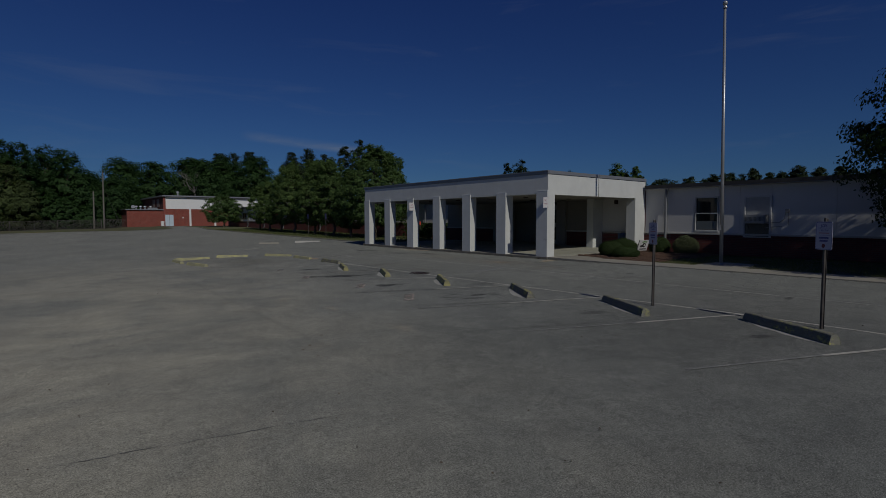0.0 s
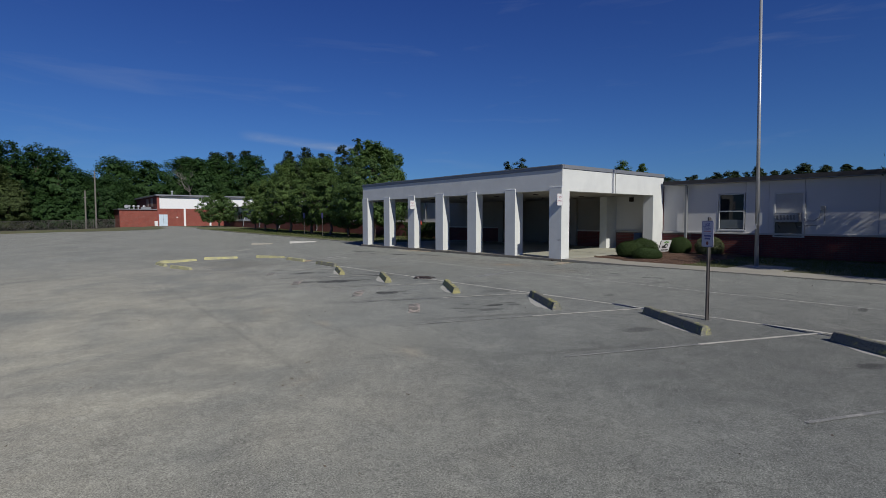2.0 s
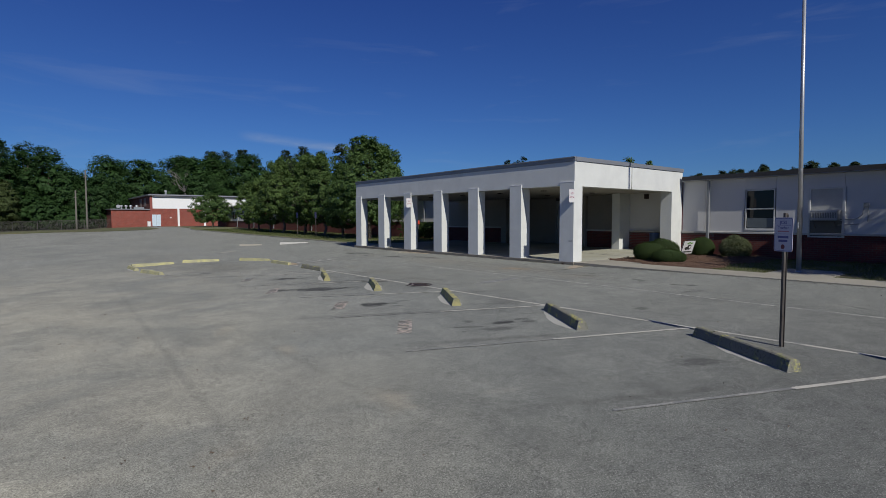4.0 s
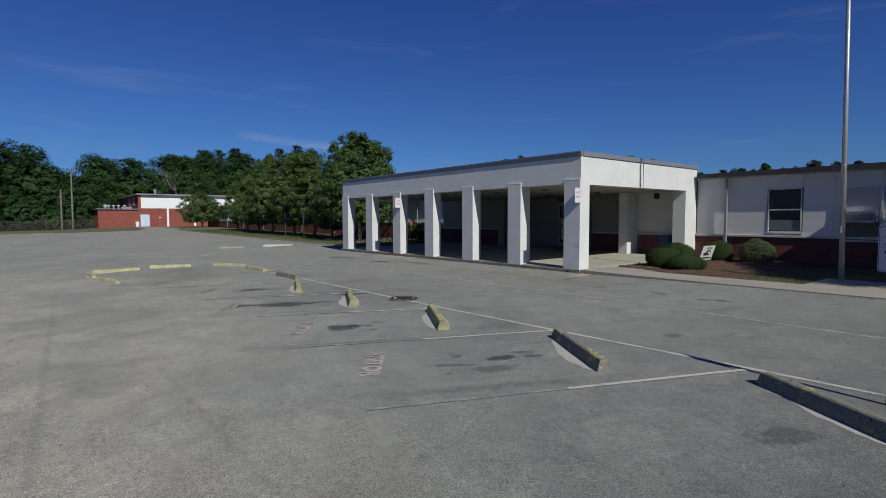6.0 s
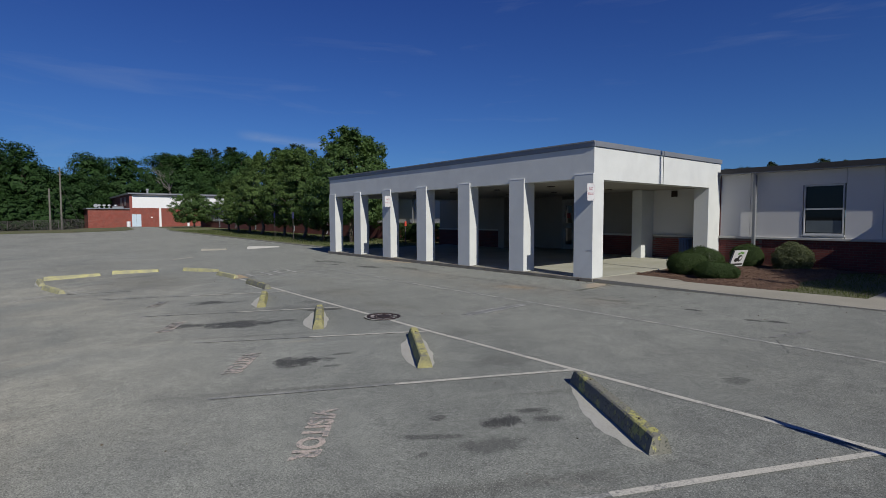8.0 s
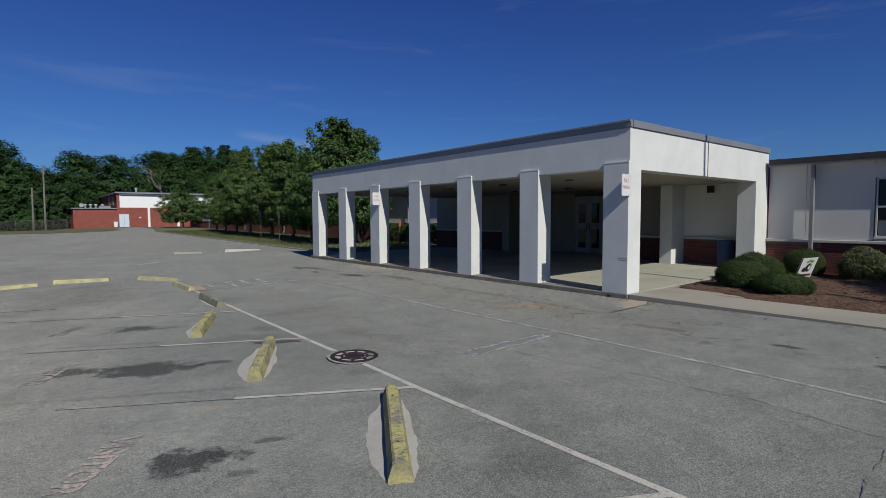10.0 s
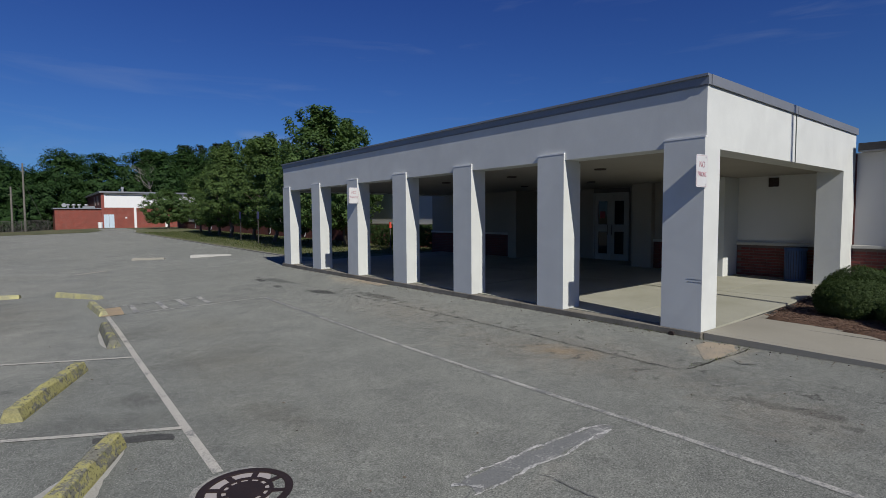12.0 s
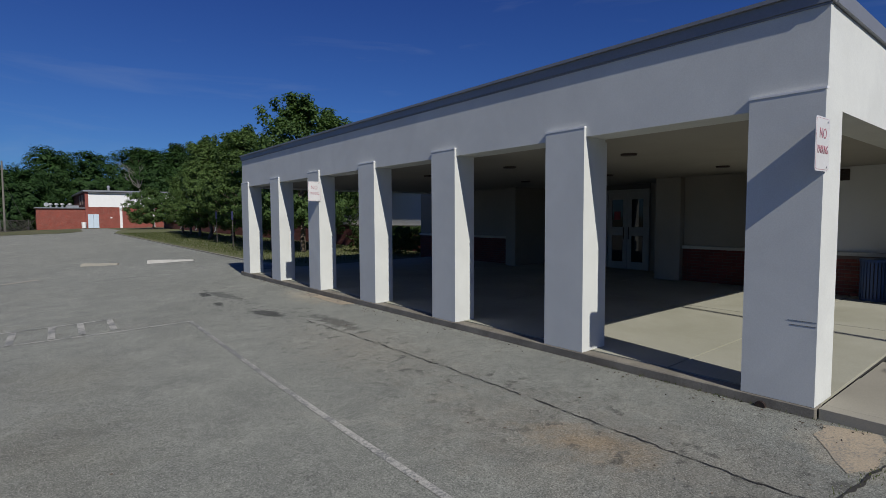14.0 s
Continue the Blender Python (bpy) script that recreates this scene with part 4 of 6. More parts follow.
vent = thing("wall_vent", "small dark square wall vent", "vent", at=pose(24.61, 15.98, 2.775))
part("frame", boxed(-0.03, -0.115, -0.115, 0.01, 0.115, 0.115, 0.004), IRON, vent)
for i in range(6):
    part("slat", boxed(-0.04, -0.10, -0.095 + 0.033 * i, -0.03, 0.10, -0.08 + 0.033 * i), IRON, vent)

bin_ = thing("litter_bin", "dark blue slatted metal litter bin by the brick wall", "litter bin", at=pose(24.25, 15.33, FLOOR + 0.063) @ Matrix.Diagonal((0.84, 0.84, 0.95, 1.0)))
part("liner", tube(bmesh.new(), (0, 0, 0.03), (0, 0, 0.78), 0.24, 0.25, 24), plain("bin_liner", (0.02, 0.025, 0.04), 0.6), bin_)
part("rim", tube(bmesh.new(), (0, 0, 0.78), (0, 0, 0.84), 0.3, 0.29, 24), BLUE_BIN, bin_)
part("base", tube(bmesh.new(), (0, 0, 0.0), (0, 0, 0.05), 0.27, 0.27, 24), BLUE_BIN, bin_)
for i in range(26):
    part("slat", boxed(-0.006, -0.022, 0.05, 0.006, 0.022, 0.79, m=pose(0, 0, 0, 0, 0, 360 / 26 * i) @ pose(0.27, 0, 0)), BLUE_BIN, bin_)
# ---- wing north of the canopy ----
wing = thing("school_wing", "school wing with brick base and pale panels beside the trees", "building")
for a, b in ((33.0, 36.2), (36.21, 40.0), (40.01, 44.0)):
    part("panel", boxed(27.0, a, 1.55, 27.3, b, 3.5), PANEL, wing)
part("brick_base", boxed(26.97, 33.0, 0, 27.3, 44, 1.5), BRICK_Y, wing)
part("ledge", boxed(26.92, 33.0, 1.5, 27.3, 44, 1.56), CONCRETE, wing)
part("roof", boxed(26.65, 29.9, 3.5, 40, 44.3, 3.7), ROOFING, wing)
for i in range(8):
    y = 44.0 + 6.4 * i
    part("panel", boxed(27.0, y + 0.005, 1.55, 27.3, y + 6.395, 3.6), PANEL, wing)
    w2 = part("window", boxed(26.96, y + 1.6, 1.75, 27.02, y + 4.6, 3.0), WHITE_PAINT, wing)
    for k in range(3):
        part("pane", boxed(26.945, y + 1.68 + k, 1.83, 26.957, y + 2.52 + k, 2.92), GLASS_DARK, w2)
for y in (36.4, 42.5, 50.0, 57.6, 69.2, 76.8, 84.2):
    dp = part("downpipe", tube(bmesh.new(), (26.86, y, height(18, y) + 0.3), (26.86, y, 3.55), 0.045, n=8), PAINTED_PIPE, wing)
    part("foot", tube(bmesh.new(), (26.86, y, height(18, y) + 0.32), (26.74, y - 0.05, height(18, y) + 0.18), 0.045, n=8), PAINTED_PIPE, dp)
part("brick_base", boxed(26.97, 44.005, 0, 27.3, 95.2, 1.5), BRICK_Y, wing)
part("ledge", boxed(26.92, 44.005, 1.5, 27.3, 95.2, 1.56), CONCRETE, wing)
part("end_wall", boxed(27.3, 94.9, 0, 40, 95.2, 3.6), PANEL, wing)
part("roof", boxed(26.65, 44.305, 3.6, 40, 95.5, 3.8), ROOFING, wing)
hedge_z = height(18, 33) + 0.1
rng3 = np.random.default_rng(91)
hedge = thing("hedge", "dark clipped evergreen hedge beside the wing", "hedge", at=pose(25.2, 33.6, hedge_z))
hedge_pts = np.stack([rng3.uniform(-1.1, 1.1, 900), rng3.uniform(-2.6, 2.6, 900), rng3.uniform(0.1, 1.3, 900) ** 0.8], axis=1)
post = thing("marker_post", "short post with a bright red top beside the wing", "post", at=pose(24.0, 33.2, hedge_z))
part("stake", tube(bmesh.new(), (0, 0, 0), (0, 0, 1.15), 0.03, n=8), STEEL_POST, post)
part("marker", tube(bmesh.new(), (0, 0, 1.12), (0, 0, 1.42), 0.08, 0.055, 12), plain("red_marker", (0.55, 0.06, 0.03), 0.5), post, "bright orange-red marker")

# ---- far block ----
GX, GY = 18.7, 106.0
gym = thing("gym_building", "tall red brick and white panel block with a flat roof", "building", at=pose(GX, GY, 0.6))


def on_gym(name, bm, mat, label="", parent=None):
    bmesh.ops.transform(bm, matrix=gym.matrix_basis.inverted(), verts=bm.verts)
    return part(name, bm, mat, parent or gym, label)


on_gym("wall", boxed(GX, GY, 0.2, 52, GY + 24, 3.75), BRICK_X)
on_gym("panel_band", boxed(GX + 0.35, GY - 0.03, 3.75, 52, GY + 24, 6.0), WHITE_PAINT, "white panel band")
on_gym("side_wall", boxed(GX, GY + 0.3, 3.75, GX + 0.345, GY + 24, 6.1), BRICK_Y)
on_gym("corner_post", boxed(GX - 0.06, GY - 0.06, 0.3, GX + 0.34, GY + 0.29, 6.019), plain("red_brown", (0.24, 0.06, 0.045), 0.7), "dark red corner post")
on_gym("roof_edge", boxed(GX - 0.3, GY - 0.45, 6.02, 52.4, GY + 24.4, 6.26), FLASHING, "grey sheet-metal roof edge")
on_gym("gutter", boxed(GX + 0.4, GY - 0.32, 5.82, 52, GY - 0.05, 6.0), plain("gutter_grey", (0.12, 0.12, 0.125), 0.6))
on_gym("low_wall", boxed(12.85, GY, 0.2, GX - 0.07, GY + 18.8, 3.52), BRICK_X)
on_gym("low_roof", boxed(12.65, GY - 0.25, 3.52, GX - 0.07, GY + 19.0, 3.66), FLASHING, "pale metal roof edge")
d2 = on_gym("door", boxed(GX + 0.22, GY - 0.07, 0.62, GX + 1.58, GY - 0.005, 2.68), plain("pale_blue", (0.52, 0.62, 0.70), 0.5), "pale blue double door")
on_gym("door_gap", boxed(GX + 0.89, GY - 0.075, 0.64, GX + 0.91, GY - 0.06, 2.66), JOINT, parent=d2)
for x in (22.98, 27.40, 31.8):
    on_gym("pilaster", boxed(x, GY - 0.14, 0.3, x + 0.33, GY - 0.005, 3.75), WHITE_PAINT)
for y in (4.0, 8.5):
    on_gym("side_window", boxed(GX - 0.05, GY + y, 4.2, GX - 0.005, GY + y + 2.2, 5.7), plain("louvre", (0.26, 0.2, 0.18), 0.6))
on_gym("wall_light", boxed(GX + 3.05, GY - 0.1, 2.05, GX + 3.3, GY - 0.005, 2.25), WHITE_PAINT)
for x in (14.6, 15.3, 16.0, 16.9):
    bm = bmesh.new()
    tube(bm, (x, GY + 2, 3.7), (x, GY + 2, 4.1), 0.13, n=10)
    tube(bm, (x, GY + 2, 4.1), (x, GY + 2, 4.3), 0.3, 0.2, 12)
    on_gym("roof_fan", bm, ALUMINIUM)
bm = bmesh.new()
bmesh.ops.create_cone(bm, cap_ends=True, segments=16, radius1=0.3, radius2=0.3, depth=0.4, matrix=pose(14.1, GY + 1.8, 4.1, 90, 0, 0))
on_gym("blower", bm, ALUMINIUM)
on_gym("duct", boxed(16.4, GY + 1.6, 3.67, 18.0, GY + 2.3, 4.0, 0.03), FLASHING)
bm = bmesh.new()
tube(bm, (22.3, GY + 6, 6.2), (22.3, GY + 6, 7.0), 0.16, n=10)
tube(bm, (22.3, GY + 6, 7.0), (22.3, GY + 6, 7.3), 0.24, 0.2, 10)
on_gym("flue", bm, ALUMINIUM)
wb = thing("waste_bin", "small white bin beside the blue doors", "bin", at=pose(18.35, GY - 0.6, height(18, 105)))
part("drum", tube(bmesh.new(), (0, 0, 0), (0, 0, 0.8), 0.28, 0.3, 16), WHITE_PAINT, wb)
part("lid", tube(bmesh.new(), (0, 0, 0.8), (0, 0, 0.86), 0.32, 0.3, 16), WHITE_PAINT, wb)

# ---- fence and poles at the wood's edge ----
fence = thing("chain_link_fence", "rusty chain-link fence in front of the wood", "fence")
FENCE = plain("fence_wire", (0.13, 0.125, 0.11), 0.6, 0.5)
fp = [(-30 + 3.0 * i, 104.5 + 0.05 * i) for i in range(15)]
for x, y in fp:
    part("post", tube(bmesh.new(), (x, y, height(x, y) - 0.2), (x, y, height(x, y) + 1.6), 0.04, n=6), FENCE, fence)
bm = bmesh.new()
for (a, b), (c, d) in zip(fp, fp[1:]):
    z0, z1 = height(a, b), height(c, d)
    for h in (0.08, 1.55):
        tube(bm, (a, b, z0 + h), (c, d, z1 + h), 0.022, n=4, caps=False)
    for k in range(34):
        u = k / 34
        p = Vector((a, b, z0)).lerp(Vector((c, d, z1)), u)
        for s in (1, -1):
            tube(bm, p + Vector((0, 0, 0.8 - 0.72 * s)), p + Vector(((c - a) / 34 * 9, 0, 0.8 + 0.72 * s)), 0.006, n=3, caps=False)
part("mesh", bm, FENCE, fence)["kind"] = "stuff"
POLE_WOOD = surface("pole_wood", (0.19, 0.18, 0.155), (0.13, 0.12, 0.105), 2.0, 12.0, 0.9, 0.5)
for x, y, h in ((9.42, 105.5, 9.7), (8.0, 105.6, 6.4)):
    p = thing("utility_pole", "weathered grey wooden utility pole by the fence", "utility pole", "utility poles", at=pose(x, y, height(x, y)))
    part("pole", tube(bmesh.new(), (0, 0, -0.4), (0.05, 0, h), 0.14, 0.10, 10), POLE_WOOD, p)
    part("bracket", boxed(-0.25, -0.06, h - 1.2, 0.25, 0.06, h - 1.1), POLE_WOOD, p)
    part("stay", tube(bmesh.new(), (0, 0, h * 0.75), (2.6, -0.5, 0), 0.015, n=4), FENCE, p)
# ---- trees ----
def leaves(rng, centres, per, size, spread, flat=0.7, core=None, turned=0.7):
    """Small folded leaf cards scattered in clumps. Returns vertices and faces."""
    c = np.repeat(np.asarray(centres, float), per, axis=0)
    n = len(c)
    d = rng.normal(size=(n, 3))
    d /= np.linalg.norm(d, axis=1)[:, None]
    r = spread * rng.random(n) ** 0.45
    c = c + d * r[:, None] * np.array([1, 1, flat])
    out = d + rng.normal(0, 0.75, size=(n, 3)) + np.array([0, 0, 0.35])
    if core is not None:
        k = c - np.asarray(core)
        k /= np.linalg.norm(k, axis=1)[:, None] + 1e-6
        out = out * turned + k * 1.1
    out /= np.linalg.norm(out, axis=1)[:, None] + 1e-6
    a = np.cross(out, rng.normal(size=(n, 3)))
    a /= np.linalg.norm(a, axis=1)[:, None] + 1e-6
    b = np.cross(out, a)
    s = size * rng.uniform(0.6, 1.3, n)[:, None]
    v = np.stack([c - a * s, c + b * s * 0.5, c + a * s, c - b * s * 0.5], axis=1).reshape(-1, 3)
    f = np.arange(4 * n).reshape(-1, 4)
    return v, f


def cards(name, vs, mat, parent=None):
    v = np.concatenate(vs)
    me = bpy.data.meshes.new(name)
    n = len(v) // 4
    me.vertices.add(len(v))
    me.vertices.foreach_set("co", v.ravel())
    me.loops.add(len(v))
    me.loops.foreach_set("vertex_index", np.arange(len(v), dtype=np.int32))
    me.polygons.add(n)
    me.polygons.foreach_set("loop_start", np.arange(0, len(v), 4, dtype=np.int32))
    me.update()
    me.validate()
    me.materials.append(mat)
    ob = new(name, me)
    if parent:
        ob.parent = parent
    return ob


def crown_points(rng, n, z0, z1, radius, lean=0.0, shape=1.0):
    """Clump centres through an egg-shaped crown, denser near its skin."""
    out = []
    while len(out) < n:
        u = rng.random()
        z = z0 + (z1 - z0) * u
        w = radius * (math.sin(math.pi * (0.12 + 0.85 * u) ** 0.8) ** shape)
        a, q = rng.uniform(0, 2 * math.pi), rng.random() ** 0.5
        out.append((math.cos(a) * q * w + lean * u, math.sin(a) * q * w, z))
    return out


def limb(bm, rng, a, b, r0, r1, bends=3, n=6):
    """A bent, tapering branch."""
    a, b = Vector(a), Vector(b)
    last, rl = a, r0
    for i in range(1, bends + 1):
        u = i / bends
        p = a.lerp(b, u) + (Vector(rng.normal(0, 0.05 * (b - a).length, 3)) if i < bends else Vector((0, 0, 0)))
        r = r0 + (r1 - r0) * u
        tube(bm, last, p, rl, r, n, False)
        last, rl = p, r


def row_tree(seed, tall, radius, at, label, clumps=270, per=52, size=0.10, low=1.5, group="tree row", leaf=None, spread=0.37, shade_cut=None, shape=1.0):
    rng = np.random.default_rng(seed)
    tree = thing("tree", label, "tree", group, at=at)
    bm = bmesh.new()
    limb(bm, rng, (0, 0, -0.3), (0.05, 0.03, 1.6), 0.15, 0.11, 2, 10)
    limb(bm, rng, (0.05, 0.03, 1.55), (0.0, 0.05, tall * 0.85), 0.11, 0.02, 4, 8)
    pts = crown_points(rng, clumps, low, tall, radius, shape=shape)
    for i in range(9):                                 # upright leading shoots that break the outline
        a, q = rng.uniform(0, 6.28), rng.uniform(0.05, 0.75)
        x, y, z = q * radius * math.cos(a), q * radius * math.sin(a), tall * (1.0 - 0.30 * q * q)
        for k in range(3):
            pts.append((x + rng.normal(0, 0.1), y + rng.normal(0, 0.1), z + 0.24 * k - 0.2))
    if shade_cut:                                        # crown trimmed along the sun's slope, keeping its shadow low, and off the roof
        pts = [p for p in pts if p[2] < 0.7 + shade_cut[1] * (shade_cut[0] - p[0]) and p[0] < shade_cut[0] - 0.5]
    for p in pts[:34]:
        z = max(1.25, p[2] - 0.85 * math.hypot(p[0], p[1]))
        limb(bm, rng, (0.03, 0.03, min(z, tall * 0.7)), p, 0.045, 0.008, 3, 5)
    part("trunk", bm, BARK, tree)
    cards("crown", [leaves(rng, pts, per, size, spread, core=(0, 0, tall * 0.45), turned=0.75)[0]], leaf or LEAF, tree)
    return tree


cards("foliage", [leaves(rng3, hedge_pts, 60, 0.03, 0.12)[0]], LEAF_BUSH, hedge)
TREE = "leafy green street tree on the grass verge"
first = row_tree(3, 7.5, 2.2, pose(22.6, 55.4, verge_top(22, 55)), TREE, clumps=330, low=1.1)
second = row_tree(5, 7.4, 3.0, pose(22.4, 37.4, verge_top(22, 37)), TREE, clumps=430, low=1.3)
third = row_tree(9, 7.4, 2.3, pose(23.0, 50.4, verge_top(23, 50)), TREE, clumps=330, low=1.0)
for x, y, k, turn, s in ((22.6, 42.0, 2, 80, 0.80), (22.8, 46.2, 0, 40, 0.95), (23.2, 60.5, 2, 200, 0.88), (23.7, 65.5, 0, 130, 0.80), (24.1, 70.5, 0, 300, 0.78), (24.5, 38.6, 0, 150, 0.95)):
    copy_thing((first, second, third)[k], pose(x, y, verge_top(x, y), 0, 0, turn) @ Matrix.Scale(s, 4))
row_tree(17, 5.0, 3.5, pose(24.6, 89.5, verge_top(24, 89)), "low round leafy tree at the end of the verge", clumps=420, low=0.9, shape=0.6)

# the large tree beside the pavement, whose shade falls on the wall
row_tree(21, 8.2, 4.3, pose(21.4, 0.9, 0.18), "large dark leafy tree on the lawn by the school wall", clumps=900, per=125, size=0.075, low=1.1, shade_cut=(3.2, 4.8), group="lawn trees", leaf=LEAF_SHADE, spread=0.5, shape=0.75)
# a second tree, never in view, added further south to shade the lawn
row_tree(22, 9.2, 3.8, pose(22.4, -7.4, 0.18), "large dark leafy tree on the lawn by the school wall", clumps=300, per=100, size=0.10, low=1.9, shade_cut=(2.2, 4.8), group="lawn trees", leaf=LEAF_SHADE, spread=0.55, shape=0.6)


def woods(name, label, spots, seed, mat, size=0.42, per=30, clumps=120, base=0.06, spread=0.24, shape=0.7):
    rng = np.random.default_rng(seed)
    vs = []
    for x, y, tall, rad in spots:
        tall += 0.5 if y > 100 else 0.0
        pts = np.array(crown_points(rng, clumps, tall * base, tall, rad, shape=shape)) + np.array([x, y, height(x, y)])
        vs.append(leaves(rng, pts, per, size, rad * spread, core=(x, y, height(x, y) + tall * 0.5), turned=0.45)[0])
        inner = np.array(crown_points(rng, clumps // 4, tall * base, tall * 0.93, rad * 0.8, shape=shape)) + np.array([x, y, height(x, y)])
        vs.append(leaves(rng, inner, 14, size * 2.6, rad * spread, core=(x, y, height(x, y) + tall * 0.5), turned=0.45)[0])
    return tagged(cards(name, vs, mat), label, "woods", kind="stuff")


rng = random.Random(4)
near, mid, back = [], [], []
for i in range(13):                                    # the wood's face beside the fence
    x = -22 + 2.9 * i + rng.uniform(-0.8, 0.8)
    tall = float(np.interp(x, (2.0, 6.0, 8.0, 11.0, 13.5), (14.2, 12.6, 7.5, 7.5, 11.2)))
    near.append((x, 114 + rng.uniform(-2.5, 3), tall + rng.uniform(-0.7, 0.5), rng.uniform(3.0, 4.4)))
for i in range(30):
    x = -26 + 2.5 * i + rng.uniform(-0.8, 0.8)
    tall = float(np.interp(x, (4.0, 8.0, 11.0, 13.0, 24.0, 30.0, 36.0), (13.2, 10.4, 10.4, 13.4, 13.5, 14.2, 15.4)))
    mid.append((x, 134 + rng.uniform(-4, 4), tall + 0.45 * math.sin(x * 0.9) + rng.uniform(-0.4, 0.4), rng.uniform(4.2, 5.6)))
for i in range(26):                                    # undergrowth
    if -26 + 1.7 * i < 10.5:
        near.append((-26 + 1.7 * i, 110.3 + rng.uniform(-0.6, 1.5), rng.uniform(2.2, 5.5), rng.uniform(1.6, 2.6)))


def stems(wood, spots, seed, radius, mat, lean=0.6, forks=3):
    """Bare trunks and limbs that show through a wood's foliage."""
    q = np.random.default_rng(seed)
    bm = bmesh.new()
    for x, y, tall, rad in spots:
        z = height(x, y)
        top = (x + q.normal(0, lean), y, z + tall * 0.86)
        limb(bm, q, (x, y, z - 0.3), top, radius, radius * 0.3, 4, 6)
        for k in range(forks):
            u = q.uniform(0.35, 0.75)
            limb(bm, q, (x, y, z + tall * u), (x + q.normal(0, rad * 0.5), y - q.uniform(0.2, rad * 0.6), z + tall * min(0.95, u + 0.22)), radius * 0.5, radius * 0.12, 3, 5)
    part("stems", bm, mat, wood)["kind"] = "stuff"


pale_spots = [(-7.2, 108.5, 11.2, 3.6), (-3.4, 109.0, 10.0, 3.2), (-1.2, 108.0, 7.4, 2.6)]
w0 = woods("woods", "pale olive trees at the edge of the wood", pale_spots, 18, LEAF_OLIVE, 0.17, 36, 190, spread=0.2, shape=0.6)
stems(w0, pale_spots, 36, 0.16, BARK)
w1 = woods("woods", "dense broadleaf wood behind the car park", near, 11, LEAF_FAR, 0.19, 34, 190, spread=0.2, shape=0.5)
stems(w1, near[:13], 31, 0.16, BARK)
w_far = woods("woods", "further broadleaf trees behind the gym block", mid, 13, LEAF_FAR, 0.22, 30, 190, spread=0.2, shape=0.5)
stems(w_far, mid[::2], 32, 0.17, BARK)
bare = thing("bare_tree", "pale leafless dead tree in front of the wood", "tree", at=pose(28.9, 128.7, height(18, 128) + 0.45))
q = np.random.default_rng(35)
bm = bmesh.new()
limb(bm, q, (0, 0, -0.8), (0.4, 0.2, 6.5), 0.16, 0.12, 3, 7)
for tx, tz in ((-2.9, 11.6), (-1.7, 11.0), (-0.6, 10.4), (1.2, 9.8), (-2.2, 9.4), (0.6, 11.2)):
    limb(bm, q, (0.3, 0.2, 5.6 + 0.12 * tz), (tx, 0.1, tz), 0.085, 0.025, 4, 5)
    for k in range(3):
        limb(bm, q, (tx * 0.7 + 0.1, 0.12, tz - 1.3), (tx + q.normal(0, 0.7), 0.1, tz + q.uniform(-0.6, 0.7)), 0.035, 0.012, 3, 4)
part("trunk", bm, DEAD_WOOD, bare)
for i in range(15):
    x = 31 + 2.6 * i + rng.uniform(-0.8, 0.8)
    if 49.5 < x < 56.5:                                # a gap of open sky
        continue
    back.append((x, 146 + rng.uniform(-4, 4), float(np.interp(x, (34.0, 38.0, 42.0, 50.0, 54.0), (16.4, 17.6, 18.8, 18.2, 17.2))) + rng.uniform(-1.2, 0.5), rng.uniform(2.9, 4.2)))
back += [(61.8, 139.6, 20.5, 3.4), (58.0, 142.0, 19.3, 3.2), (65.5, 137.0, 18.8, 3.0), (69.7, 124.5, 22.0, 3.2), (66.5, 126.5, 20.0, 3.0)]
w3 = woods("pines", "tall dark pines rising behind the gym block", back, 12, LEAF_PINE, 0.2, 46, 150, 0.36, spread=0.2, shape=0.6)
stems(w3, back, 33, 0.2, BARK, 0.4, 4)
far_pines = []
for i in range(98):
    deg = -15 + 0.62 * i
    a = radians(deg + rng.uniform(-0.3, 0.3))
    r = 122 + rng.uniform(-8, 14)
    extra = 3.6 if 43.0 < deg < 44.6 else 0.0
    far_pines.append((r * math.cos(a), r * math.sin(a), rng.uniform(9.2, 10.7) + (1.2 if deg < 8 or deg > 36 else 0.0) + extra, rng.uniform(1.9, 3.0)))
woods("pines", "low line of distant pines behind the school roofs", far_pines, 14, LEAF_PINE, 0.2, 30, 70, 0.35)
tops = [(101.4, 63.9, 12.2, 1.5), (103.2, 61.5, 11.4, 1.5), (111.1, 49.7, 11.4, 1.5), (112.3, 46.7, 11.5, 1.5), (113.7, 43.0, 12.3, 1.6), (114.9, 40.4, 11.3, 1.5), (115.4, 38.6, 11.5, 1.7), (116.1, 35.8, 12.5, 1.9), (116.9, 32.8, 12.0, 1.6), (117.8, 29.6, 11.9, 1.5), (118.1, 27.9, 11.2, 1.4), (118.9, 24.5, 10.6, 1.6), (119.5, 20.0, 11.0, 1.6)]
tops = [(x, y, z - 0.55, r * 0.85) for x, y, z, r in tops]
w4 = woods("pines", "separate round pine tops above the school roof", tops, 15, LEAF_PINE, 0.2, 36, 60, 0.74, spread=0.34, shape=0.6)
near_tops = [(52.5, 34.2, 8.1, 1.1), (53.6, 32.5, 7.6, 0.8)]
w5 = woods("tree_tops", "light green tree tops just behind the canopy roof", near_tops, 19, LEAF, 0.12, 36, 60, 0.5, spread=0.34, shape=0.6)
stems(w5, near_tops, 37, 0.1, BARK, 0.1, 2)
stems(w4, tops, 34, 0.14, BARK, 0.2, 2)

